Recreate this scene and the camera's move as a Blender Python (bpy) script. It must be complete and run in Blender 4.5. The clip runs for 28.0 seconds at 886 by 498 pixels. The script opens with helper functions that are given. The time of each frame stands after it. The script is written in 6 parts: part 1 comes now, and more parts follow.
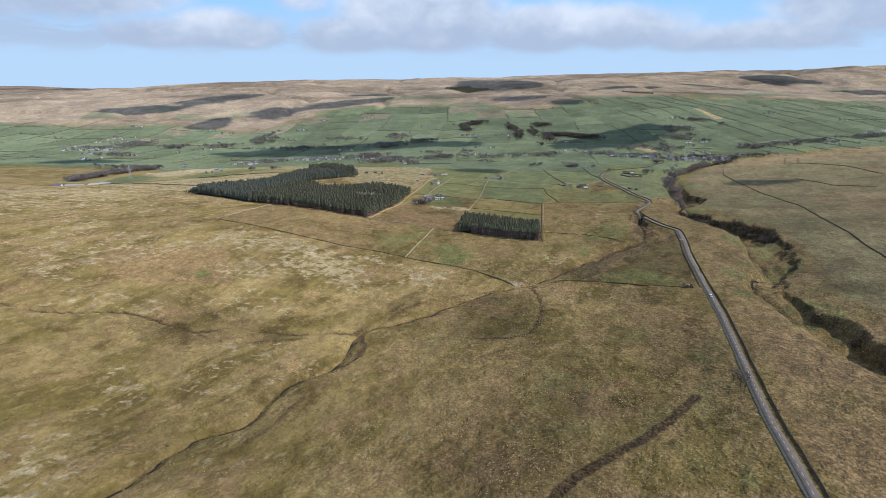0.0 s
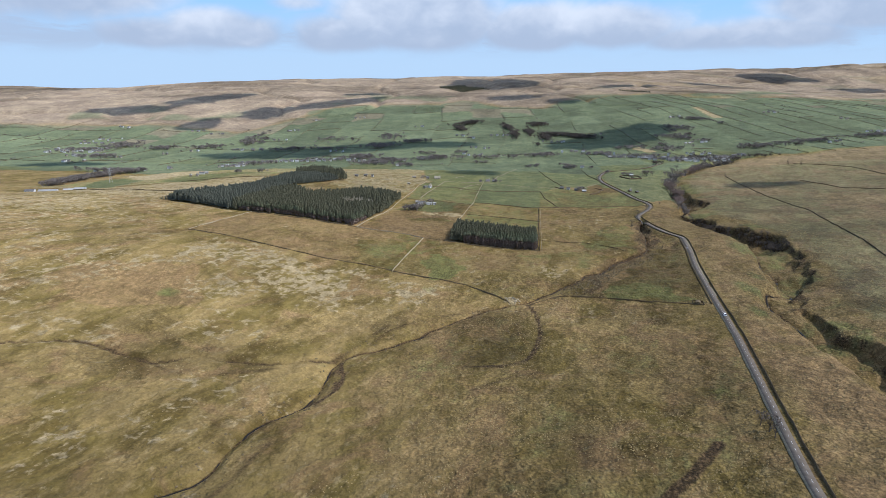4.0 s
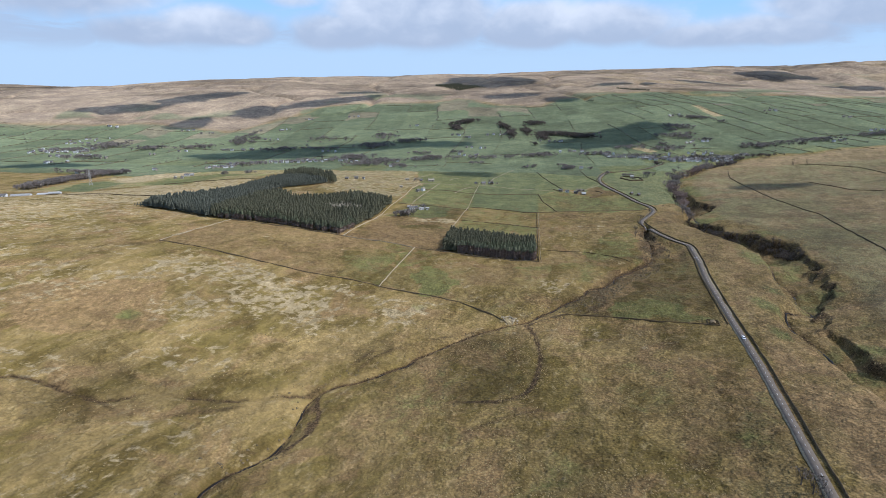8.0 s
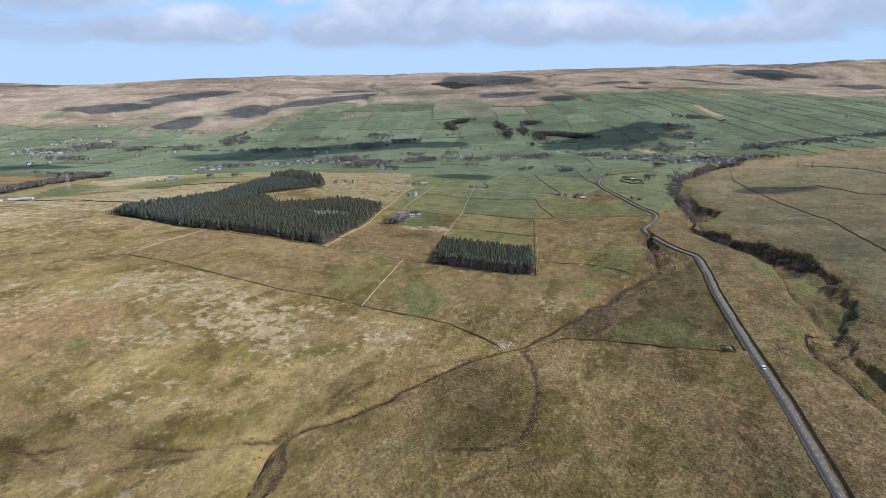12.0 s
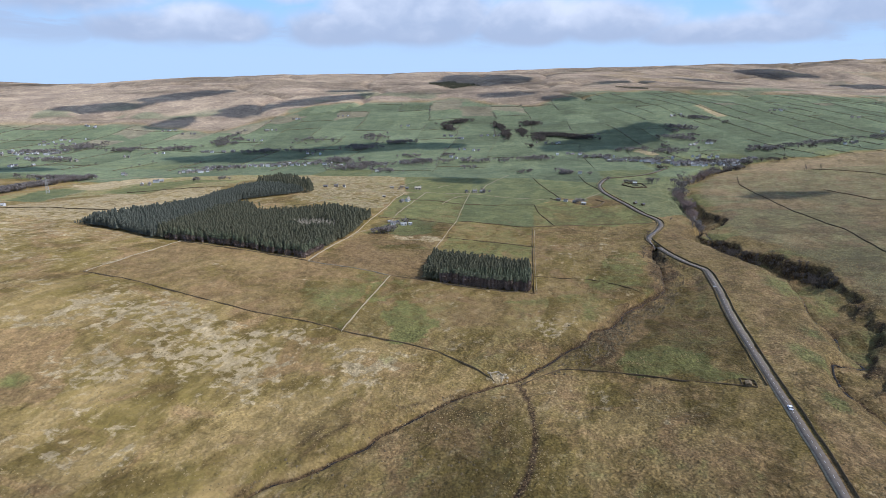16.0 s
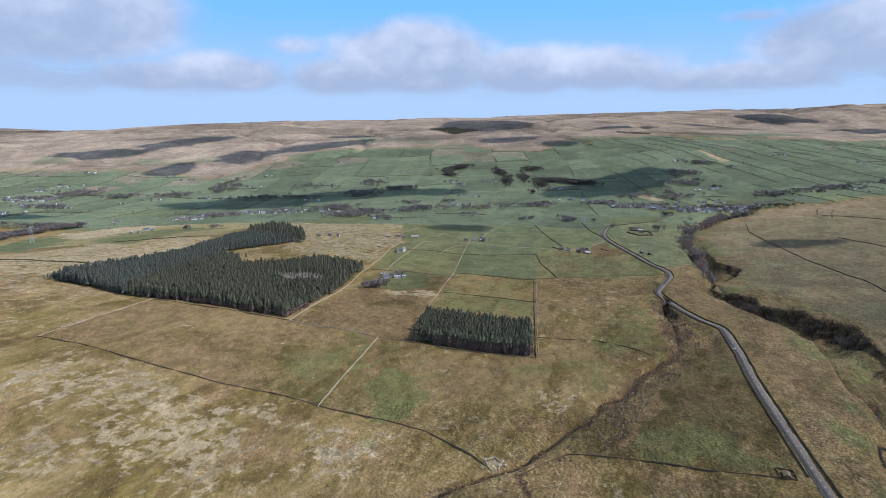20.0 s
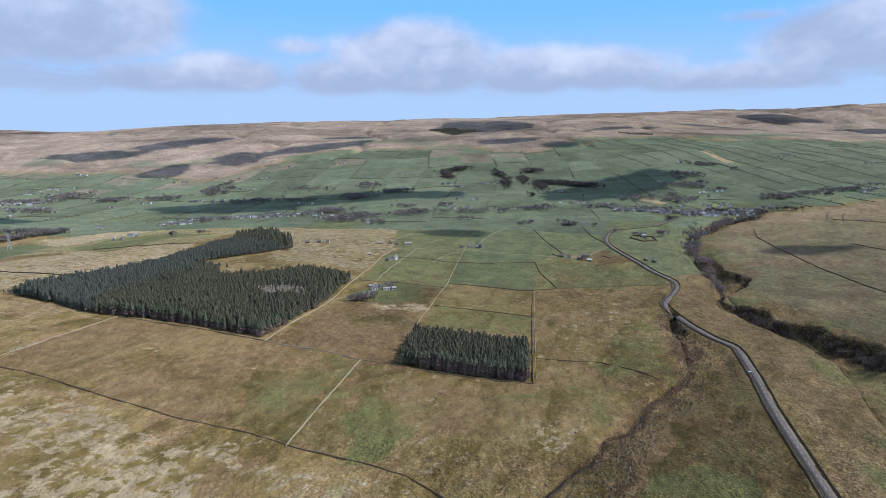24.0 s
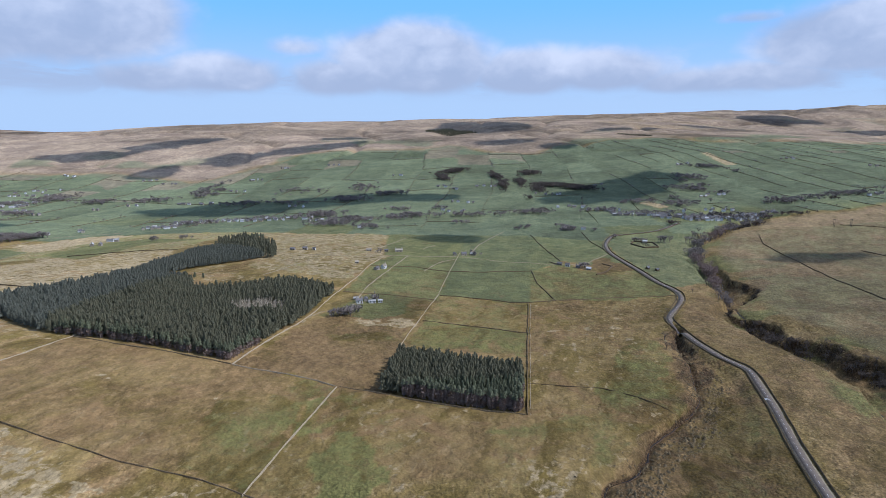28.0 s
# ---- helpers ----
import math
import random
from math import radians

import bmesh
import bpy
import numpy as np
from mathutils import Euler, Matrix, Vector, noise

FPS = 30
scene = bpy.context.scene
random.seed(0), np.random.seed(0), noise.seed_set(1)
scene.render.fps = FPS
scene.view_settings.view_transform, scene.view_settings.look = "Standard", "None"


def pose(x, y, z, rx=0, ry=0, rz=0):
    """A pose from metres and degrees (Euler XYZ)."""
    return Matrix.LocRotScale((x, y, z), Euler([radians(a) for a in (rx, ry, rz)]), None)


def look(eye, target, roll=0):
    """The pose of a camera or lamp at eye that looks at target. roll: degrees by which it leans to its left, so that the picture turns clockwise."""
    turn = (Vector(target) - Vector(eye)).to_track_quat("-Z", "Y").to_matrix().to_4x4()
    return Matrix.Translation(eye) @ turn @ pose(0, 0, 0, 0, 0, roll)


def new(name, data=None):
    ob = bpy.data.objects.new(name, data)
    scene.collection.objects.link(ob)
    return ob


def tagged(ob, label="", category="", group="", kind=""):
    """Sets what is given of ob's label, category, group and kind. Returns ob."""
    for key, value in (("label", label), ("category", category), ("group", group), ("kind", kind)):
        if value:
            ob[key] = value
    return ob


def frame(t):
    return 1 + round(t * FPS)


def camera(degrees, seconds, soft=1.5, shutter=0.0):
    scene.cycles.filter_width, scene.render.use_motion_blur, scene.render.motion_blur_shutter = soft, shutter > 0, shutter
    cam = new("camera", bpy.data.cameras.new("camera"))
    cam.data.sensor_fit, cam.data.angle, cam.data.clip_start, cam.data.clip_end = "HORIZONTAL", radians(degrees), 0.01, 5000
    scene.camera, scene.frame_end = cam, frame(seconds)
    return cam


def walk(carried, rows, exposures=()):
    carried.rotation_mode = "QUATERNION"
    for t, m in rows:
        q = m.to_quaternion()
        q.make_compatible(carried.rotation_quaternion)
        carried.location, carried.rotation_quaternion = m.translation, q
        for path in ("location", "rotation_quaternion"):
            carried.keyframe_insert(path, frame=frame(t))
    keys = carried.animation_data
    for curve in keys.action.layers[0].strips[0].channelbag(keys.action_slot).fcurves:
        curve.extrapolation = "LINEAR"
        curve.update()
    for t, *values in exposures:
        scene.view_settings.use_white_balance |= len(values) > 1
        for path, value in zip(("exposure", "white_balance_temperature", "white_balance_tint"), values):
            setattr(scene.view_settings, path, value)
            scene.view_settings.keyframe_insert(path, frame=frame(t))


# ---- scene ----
cam = camera(73.7, 28.0, 0.85)
PATH = [  # seconds, place, yaw, pitch, roll
    (0.0, 0.0, 0.0, 156.5, -0.0, -16.05, 0.17), (3.0, 3.9, 29.1, 156.8, -0.3, -16.12, 0.08),
    (6.0, 7.2, 58.6, 157.0, -0.53, -16.24, 0.03), (9.0, 11.0, 88.2, 157.6, -0.77, -16.40, 0.0),
    (12.0, 16.0, 117.3, 158.4, -0.97, -16.50, 0.02), (15.0, 21.5, 146.5, 159.4, -1.06, -16.60, 0.08),
    (16.6, 24.8, 162.1, 159.7, -0.99, -16.58, 0.07), (17.0, 25.7, 166.0, 159.7, -0.94, -16.38, 0.06),
    (17.5, 26.6, 170.9, 159.8, -0.89, -15.65, 0.04), (18.0, 27.6, 175.8, 159.9, -0.84, -14.65, 0.02),
    (18.5, 28.6, 180.5, 160.0, -0.79, -13.50, 0.0), (19.0, 29.6, 185.2, 160.0, -0.75, -12.61, -0.02),
    (19.5, 30.7, 190.0, 160.1, -0.72, -12.46, -0.05), (20.0, 31.8, 194.8, 160.2, -0.69, -12.43, -0.08),
    (21.0, 34.1, 204.4, 160.5, -0.64, -12.38, -0.12), (24.0, 40.7, 232.2, 161.3, -0.59, -12.39, -0.18),
    (26.0, 44.7, 251.0, 161.6, -0.69, -12.47, -0.14), (27.0, 46.7, 260.5, 161.7, -0.74, -12.50, -0.10),
    (28.0, 48.7, 270.0, 161.8, -0.78, -12.34, -0.06)]
walk(cam, [(t, pose(x, y, z, 90 + p, 0, w) @ pose(0, 0, 0, 0, 0, r)) for t, x, y, z, w, p, r in PATH],
     [(0.0, 0.0, 5950, 11), (8.0, 0.0, 5830, 12), (16.0, 0.0, 5700, 14), (19.5, -0.10, 5610, 15), (28.0, -0.13, 5560, 16)])

# ---------------------------------------------------------------- light
SUN_EL, SUN_AZ = radians(47), radians(103)      # azimuth clockwise from +y
SUN_DIR = Vector((math.sin(SUN_AZ) * math.cos(SUN_EL), math.cos(SUN_AZ) * math.cos(SUN_EL), math.sin(SUN_EL)))
sun_data = bpy.data.lights.new("sun", "SUN")
sun_data.energy, sun_data.angle, sun_data.color = 4.1, radians(0.55), (1.0, 0.965, 0.905)
sun = new("sun", sun_data)
sun.matrix_world = look(SUN_DIR * 500, (0, 0, 0))


class Nodes:
    """Short forms for building a node tree."""

    def __init__(self, tree):
        self.tree, self.nodes, self.links = tree, tree.nodes, tree.links

    def put(self, socket, value):
        if isinstance(value, bpy.types.NodeSocket):
            self.links.new(value, socket)
        elif isinstance(value, (tuple, list)) and len(value) == 3 and socket.type == "RGBA":
            socket.default_value = (*value, 1)
        else:
            socket.default_value = value

    def make(self, kind, out=0, settings=(), **ins):
        n = self.nodes.new(kind)
        for k, v in settings:
            if k == "operation":
                n.operation = v
            elif k == "blend_type":
                n.blend_type = v
            elif k == "data_type":
                n.data_type = v
            elif k == "attribute_name":
                n.attribute_name = v
        for k, v in ins.items():
            self.put(n.inputs[int(k[1:])] if k[0] == "i" and k[1:].isdigit() else n.inputs[k.replace("_", " ")], v)
        return n.outputs[out]

    def math(self, op, a, b=0.0, c=0.0):
        return self.make("ShaderNodeMath", settings=[("operation", op)], i0=a, i1=b, i2=c)

    def noise(self, vec, scale, detail=3.0, rough=0.55, distort=0.0):
        return self.make("ShaderNodeTexNoise", 0, Vector=vec, Scale=scale, Detail=detail, Roughness=rough, Distortion=distort)

    def mix(self, fac, a, b, mode="MIX"):
        n = self.nodes.new("ShaderNodeMix")
        n.data_type, n.blend_type = "RGBA", mode
        self.put(n.inputs[0], fac), self.put(n.inputs[6], a), self.put(n.inputs[7], b)
        return n.outputs[2]

    def smooth(self, value, lo, hi, a=0.0, b=1.0):
        n = self.nodes.new("ShaderNodeMapRange")
        n.interpolation_type = "SMOOTHSTEP"
        for i, v in enumerate((value, lo, hi, a, b)):
            self.put(n.inputs[i], v)
        return n.outputs[0]

    def turned(self, vec, degrees):
        n = self.nodes.new("ShaderNodeMapping")
        self.put(n.inputs[0], vec)
        n.inputs[2].default_value = (0, 0, radians(degrees))
        return n.outputs[0]

    def scaled(self, vec, s):
        n = self.nodes.new("ShaderNodeMapping")
        self.put(n.inputs[0], vec)
        n.inputs[3].default_value = s
        return n.outputs[0]


def build_world():
    w = bpy.data.worlds.new("sky")
    scene.world = w
    w.use_nodes = True
    n = Nodes(w.node_tree)
    n.nodes.clear()
    sky = n.nodes.new("ShaderNodeTexSky")
    sky.sky_type, sky.sun_disc = "NISHITA", False
    sky.sun_elevation, sky.sun_rotation, sky.altitude = SUN_EL, SUN_AZ, 500
    sky.air_density, sky.dust_density, sky.ozone_density = 1.0, 1.6, 2.0
    vec = n.make("ShaderNodeTexCoord", 0)
    sep = n.nodes.new("ShaderNodeSeparateXYZ")
    n.put(sep.inputs[0], vec)
    x, y, z = sep.outputs
    flat = n.math("SQRT", n.math("ADD", n.math("MULTIPLY", x, x), n.math("MULTIPLY", y, y)))
    el = n.math("DIVIDE", z, n.math("MAXIMUM", flat, 0.05))
    az = n.math("ARCTAN2", x, y)
    soft = n.scaled(vec, (1, 1, 1.5))
    wob1 = n.math("SUBTRACT", n.noise(soft, 8.0, 4.0, 0.55), 0.5)
    wob2 = n.math("SUBTRACT", n.noise(soft, 20.0, 4.0, 0.52, 0.3), 0.5)
    wob = n.math("ADD", n.math("MULTIPLY", wob1, 0.75), n.math("MULTIPLY", wob2, 0.42))
    total = light = None
    # the cumulus over the far hills: azimuth, height, half width, half height, density
    for a, e, ra, re, k in ((-0.53, 0.150, 0.130, 0.085, 1.30), (-0.66, 0.110, 0.09, 0.055, 0.95), (-0.43, 0.066, 0.10, 0.030, 0.90), (-0.33, 0.072, 0.10, 0.036, 1.0),
                            (-0.03, 0.092, 0.115, 0.060, 1.3), (-0.15, 0.068, 0.09, 0.036, 1.0), (0.15, 0.076, 0.085, 0.042, 1.15), (0.27, 0.078, 0.10, 0.040, 1.05),
                            (0.40, 0.062, 0.11, 0.026, 0.9), (0.60, 0.108, 0.105, 0.056, 1.25), (0.50, 0.066, 0.12, 0.028, 0.95), (0.48, 0.150, 0.06, 0.014, 0.72),
                            (-0.22, 0.118, 0.06, 0.022, 0.68)):
        da = n.math("DIVIDE", n.math("SUBTRACT", az, a), ra * 1.2)
        de = n.math("DIVIDE", n.math("SUBTRACT", el, e - 0.008), re * 1.15)
        dd = n.math("MAXIMUM", de, n.math("MULTIPLY", de, -1.5))
        r2 = n.math("ADD", n.math("MULTIPLY", da, da), n.math("MULTIPLY", dd, dd))
        blob = n.math("MULTIPLY", n.math("POWER", 2.718, n.math("MULTIPLY", r2, -0.8)), k)
        total = blob if total is None else n.math("MAXIMUM", total, blob)
        top = n.math("MULTIPLY", blob, n.math("ADD", de, n.math("MULTIPLY", da, 0.35)))
        light = top if light is None else n.math("ADD", light, top)
    here = n.smooth(n.math("ADD", total, n.math("MULTIPLY", wob, 0.62)), 0.37, 0.80)
    # broken cloud over the rest of the sky
    other = n.smooth(n.noise(n.scaled(vec, (1, 1, 2.4)), 3.2, 6.0, 0.6), 0.42, 0.60)
    away = n.smooth(n.math("ABSOLUTE", az), 0.85, 1.2)
    high = n.smooth(el, 0.26, 0.5)
    rest = n.math("MULTIPLY", other, n.math("MAXIMUM", away, high))
    veil = n.math("MULTIPLY", n.smooth(n.noise(n.scaled(vec, (1, 1, 4.5)), 5.5, 5.0, 0.6, 0.8), 0.40, 0.62, 0.0, 0.75), n.math("MULTIPLY", n.smooth(el, 0.022, 0.050), n.smooth(el, 0.070, 0.120, 1.0, 0.0)))
    rest = n.math("MAXIMUM", rest, veil)
    mask = n.math("MULTIPLY", n.math("MAXIMUM", here, rest), n.smooth(el, 0.018, 0.050))
    shade = n.smooth(n.math("ADD", n.math("MULTIPLY", light, 0.40), n.math("ADD", n.math("MULTIPLY", wob2, 0.95), n.math("MULTIPLY", wob1, 0.9))), -0.25, 0.75)
    cloud = n.mix(shade, CLOUD_BASE, CLOUD_TOP)
    air = n.mix(1.0, sky.outputs[0], (SKY_GAIN * 0.94, SKY_GAIN, SKY_GAIN * 1.06), "MULTIPLY")
    low = n.mix(n.smooth(el, 0.015, 0.20), HORIZON, LOW_BLUE)
    clear = n.mix(n.smooth(el, 0.22, 0.60), low, air)
    col = n.mix(n.math("MULTIPLY", mask, 0.92), clear, cloud)
    bg = n.make("ShaderNodeBackground", Color=col, Strength=1.0)
    out = n.nodes.new("ShaderNodeOutputWorld")
    n.put(out.inputs[0], bg)


CLOUD_BASE, CLOUD_TOP = (0.455, 0.53, 0.655), (0.80, 0.84, 0.905)
HORIZON, LOW_BLUE, SKY_GAIN = (0.525, 0.70, 0.885), (0.245, 0.60, 1.05), 0.19
build_world()


# ---------------------------------------------------------------- materials
def material(name, build, rough=0.9, bump=None):
    m = bpy.data.materials.new(name)
    m.use_nodes = True
    n = Nodes(m.node_tree)
    n.nodes.clear()
    shader = n.nodes.new("ShaderNodeBsdfPrincipled")
    out = n.nodes.new("ShaderNodeOutputMaterial")
    n.put(out.inputs[0], shader.outputs[0])
    n.put(shader.inputs["Roughness"], rough)
    shader.inputs["Specular IOR Level"].default_value = 0.10 if rough > 0.5 else 0.4
    pos = n.make("ShaderNodeNewGeometry", 0)
    col, height, dist = build(n, pos)
    n.put(shader.inputs["Base Color"], col)
    if height is not None:
        n.put(shader.inputs["Normal"], n.make("ShaderNodeBump", Strength=1.0, Distance=dist, Height=height))
    return m


def two_tone(dark, light, scale, bump_scale=0.0, dist=0.05, per_object=0.0):
    def build(n, pos):
        f = n.smooth(n.noise(pos, scale, 5.0, 0.6), 0.3, 0.7)
        col = n.mix(f, dark, light)
        fine = n.noise(pos, scale * 6, 3.0, 0.6)
        col = n.mix(n.smooth(fine, 0.25, 0.75, 0.0, 0.35), col, tuple(c * 0.6 for c in dark))
        if per_object:
            rnd = n.make("ShaderNodeObjectInfo", 5)
            col = n.mix(n.math("MULTIPLY", rnd, per_object), col, tuple(min(1.0, c * 1.9) for c in light))
        return col, (n.noise(pos, bump_scale, 3.0) if bump_scale else None), dist
    return build


def island_tone(dark, light, scale, spread=0.8):
    """Tone that differs from tree to tree within one joined mesh."""
    def build(n, pos):
        rnd = n.make("ShaderNodeNewGeometry", 8)
        f = n.math("ADD", n.math("MULTIPLY", rnd, spread), n.math("MULTIPLY", n.noise(pos, scale, 3.0), 1.0 - spread))
        return n.mix(f, dark, light), None, 0
    return build


def ground_look(n, pos):
    attr = n.nodes.new("ShaderNodeAttribute")
    attr.attribute_name = "cover"
    sep = n.nodes.new("ShaderNodeSeparateColor")
    n.put(sep.inputs[0], attr.outputs["Color"])
    green, pale, rust = sep.outputs
    wet = attr.outputs["Alpha"]
    attr2 = n.nodes.new("ShaderNodeAttribute")
    attr2.attribute_name = "field_tone"
    tone = attr2.outputs["Fac"]
    attr3 = n.nodes.new("ShaderNodeAttribute")
    attr3.attribute_name = "heath_haze"
    heath_haze = attr3.outputs["Fac"]
    big = n.noise(pos, 0.010, 4.0, 0.55, 0.6)
    mid = n.noise(pos, 0.045, 5.0, 0.62, 0.8)
    sward = n.noise(n.scaled(pos, (1.0, 0.7, 1.0)), 0.26, 6.0, 0.66, 0.25)
    tuss = n.noise(pos, 0.85, 3.0, 0.6, 0.1)
    along = n.turned(pos, 25)
    streak = n.noise(n.scaled(along, (1.35, 0.45, 1.0)), 0.17, 6.0, 0.64, 0.4)

    def blend(a, fa, b, fb):
        return n.math("ADD", n.math("MULTIPLY", a, fa), n.math("MULTIPLY", b, fb))

    warm = n.noise(pos, 0.021, 5.0, 0.6, 1.2)
    patch = n.noise(n.scaled(along, (1.5, 0.55, 1.0)), 0.028, 6.0, 0.58, 0.9)
    moor = n.mix(n.smooth(blend(big, 0.35, patch, 0.65), 0.42, 0.58), MOOR_OLIVE, MOOR_STRAW)
    moor = n.mix(n.smooth(warm, 0.50, 0.64, 0.0, 0.75), moor, MOOR_TAN)
    moor = n.mix(n.smooth(blend(mid, 0.45, patch, -0.55), -0.06, 0.07, 0.0, 0.72), moor, MOOR_DARK)
    moor = n.mix(n.smooth(blend(sward, 0.45, streak, 0.55), 0.525, 0.63, 0.0, 0.55), moor, MOOR_BLEACH)

    def vein(scale, warp, width):
        v = n.noise(n.scaled(pos, (0.8, 1.15, 1.0)), scale, 3.0, 0.5, warp)
        return n.smooth(n.math("ABSOLUTE", n.math("SUBTRACT", v, 0.5)), 0.0, width, 1.0, 0.0)

    trod = n.math("MULTIPLY", vein(0.013, 2.2, 0.012), n.smooth(patch, 0.44, 0.60, 0.0, 0.42))
    runnel = n.math("MULTIPLY", vein(0.019, 3.0, 0.014), n.smooth(mid, 0.45, 0.60, 0.0, 0.55))
    moor = n.mix(trod, moor, MOOR_BLEACH)
    moor = n.mix(runnel, moor, MOOR_DARK)

    def over(base, col, amount, lo, hi, grain, texture):
        w = n.math("ADD", amount, n.math("MULTIPLY", n.math("SUBTRACT", texture, 0.5), grain))
        w = n.math("MULTIPLY", n.smooth(w, lo, hi), n.smooth(amount, 0.02, 0.2))
        return n.mix(w, base, col)

    col = over(moor, n.mix(n.smooth(sward, 0.35, 0.65), RUST_DARK, RUST), rust, 0.30, 0.95, 1.2, blend(mid, 0.5, sward, 0.5))
    col = over(col, n.mix(n.smooth(sward, 0.3, 0.65), PALE_LOW, PALE_HIGH), pale, 0.44, 0.64, 2.6, blend(streak, 0.4, n.noise(n.scaled(pos, (0.8, 1.15, 1.0)), 0.15, 6.0, 0.60, 0.5), 0.6))
    grass = n.mix(n.smooth(blend(patch, 0.6, mid, 0.4), 0.42, 0.57), GREEN_DEEP, GREEN_LIGHT)
    col = over(col, grass, green, 0.36, 0.74, 2.0, blend(blend(patch, 0.5, mid, 0.5), 0.75, sward, 0.25))
    attr4 = n.nodes.new("ShaderNodeAttribute")
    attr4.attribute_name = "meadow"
    col = n.mix(n.smooth(attr4.outputs["Fac"], 0.05, 0.95), col, n.mix(n.smooth(blend(mid, 0.6, sward, 0.4), 0.36, 0.66), HAZED_MEADOW_DEEP, HAZED_MEADOW))
    col = n.mix(n.smooth(heath_haze, 0.05, 0.95), col, n.mix(n.smooth(blend(mid, 0.5, big, 0.5), 0.40, 0.62), HAZED_HEATH_DARK, HAZED_HEATH))
    col = n.mix(n.smooth(n.math("ADD", wet, n.math("MULTIPLY", n.math("SUBTRACT", sward, 0.5), 0.5)), 0.10, 0.85), col, n.mix(n.smooth(tuss, 0.35, 0.65), PEAT_AND_SHADE_DARK, PEAT_AND_SHADE))
    col = n.mix(1.0, col, n.make("ShaderNodeCombineColor", 0, i0=tone, i1=tone, i2=tone), "MULTIPLY")
    hummock = n.noise(pos, 0.5, 3.0, 0.6, 0.15)
    mottle = n.smooth(n.noise(n.scaled(along, (1.15, 0.75, 1.0)), 0.15, 3.0, 0.6, 0.3), 0.36, 0.64, 0.875, 1.125)
    mottle = n.math("ADD", n.math("MULTIPLY", n.math("SUBTRACT", mottle, 1.0), n.smooth(attr4.outputs["Fac"], 0.1, 0.6, 1.0, 0.35)), 1.0)
    col = n.mix(1.0, col, n.make("ShaderNodeCombineColor", 0, i0=mottle, i1=mottle, i2=mottle), "MULTIPLY")
    cells = n.nodes.new("ShaderNodeTexVoronoi")
    n.put(cells.inputs["Vector"], n.make("ShaderNodeVectorMath", 0, settings=[("operation", "ADD")], i0=pos, i1=n.make("ShaderNodeVectorMath", 0, settings=[("operation", "MULTIPLY")], i0=n.make("ShaderNodeTexNoise", 1, Vector=pos, Scale=0.3, Detail=2.0), i1=(2.2, 2.2, 0.0))))
    n.put(cells.inputs["Scale"], 0.50)
    dome = n.math("MULTIPLY", n.smooth(cells.outputs["Distance"], 0.05, 0.75, 1.0, 0.0), n.smooth(n.noise(pos, 0.06, 3.0, 0.6), 0.38, 0.60, 0.25, 1.0))
    grain = n.smooth(blend(blend(tuss, 0.52, dome, 0.14), 1.0, sward, 0.36), 0.37, 0.62, 0.58, 1.40)
    calm = n.math("MAXIMUM", n.math("MULTIPLY", green, 0.7), n.smooth(blend(big, 0.6, warm, 0.4), 0.40, 0.62, 0.86, 0.45))
    across = n.nodes.new("ShaderNodeSeparateXYZ")
    n.put(across.inputs[0], pos)
    calm = n.math("MULTIPLY", calm, n.smooth(across.outputs[0], -80, 60, 1.0, 0.30))
    calm = n.math("MULTIPLY", calm, n.smooth(rust, 0.3, 0.6, 1.0, 0.95))
    calm = n.math("MAXIMUM", calm, n.math("MULTIPLY", n.smooth(across.outputs[1], 470, 530, 0.0, 0.72), n.smooth(across.outputs[0], 120, 200, 1.0, 0.45)))
    grain = n.math("ADD", n.math("MULTIPLY", grain, n.math("SUBTRACT", 1.0, calm)), calm)
    col = n.mix(1.0, col, n.make("ShaderNodeCombineColor", 0, i0=grain, i1=grain, i2=grain), "MULTIPLY")
    rough = n.math("SUBTRACT", 1.0, n.math("MULTIPLY", calm, 0.85))
    bumps = n.math("MULTIPLY", blend(blend(tuss, 0.40, dome, 0.20), 1.0, hummock, 0.7), rough)
    height = blend(bumps, 1.0, blend(hummock, 0.2, n.noise(pos, 0.2, 3.0, 0.5, 0.2), 1.1), 1.0)
    return col, height, 1.9


MOOR_OLIVE, MOOR_STRAW, MOOR_DARK, MOOR_BLEACH = (0.194, 0.140, 0.040), (0.298, 0.206, 0.078), (0.126, 0.085, 0.025), (0.368, 0.271, 0.130)
MOOR_TAN = (0.300, 0.186, 0.084)
RUST, RUST_DARK, PALE_LOW, PALE_HIGH = (0.325, 0.208, 0.090), (0.235, 0.150, 0.066), (0.290, 0.216, 0.103), (0.405, 0.311, 0.170)
# the peat pair colours wet ground and the painted shade of the ravine face
GREEN_DEEP, GREEN_LIGHT, PEAT_AND_SHADE, PEAT_AND_SHADE_DARK = (0.128, 0.128, 0.040), (0.210, 0.192, 0.062), (0.140, 0.088, 0.042), (0.056, 0.036, 0.018)
# far moor: heather and bleached grass, greyed in its colour as haze
HAZED_HEATH, HAZED_HEATH_DARK = (0.358, 0.268, 0.170), (0.232, 0.170, 0.114)
# meadow grass of the dale, with the blue of haze mixed into it
HAZED_MEADOW_DEEP, HAZED_MEADOW = (0.118, 0.138, 0.074), (0.182, 0.200, 0.101)

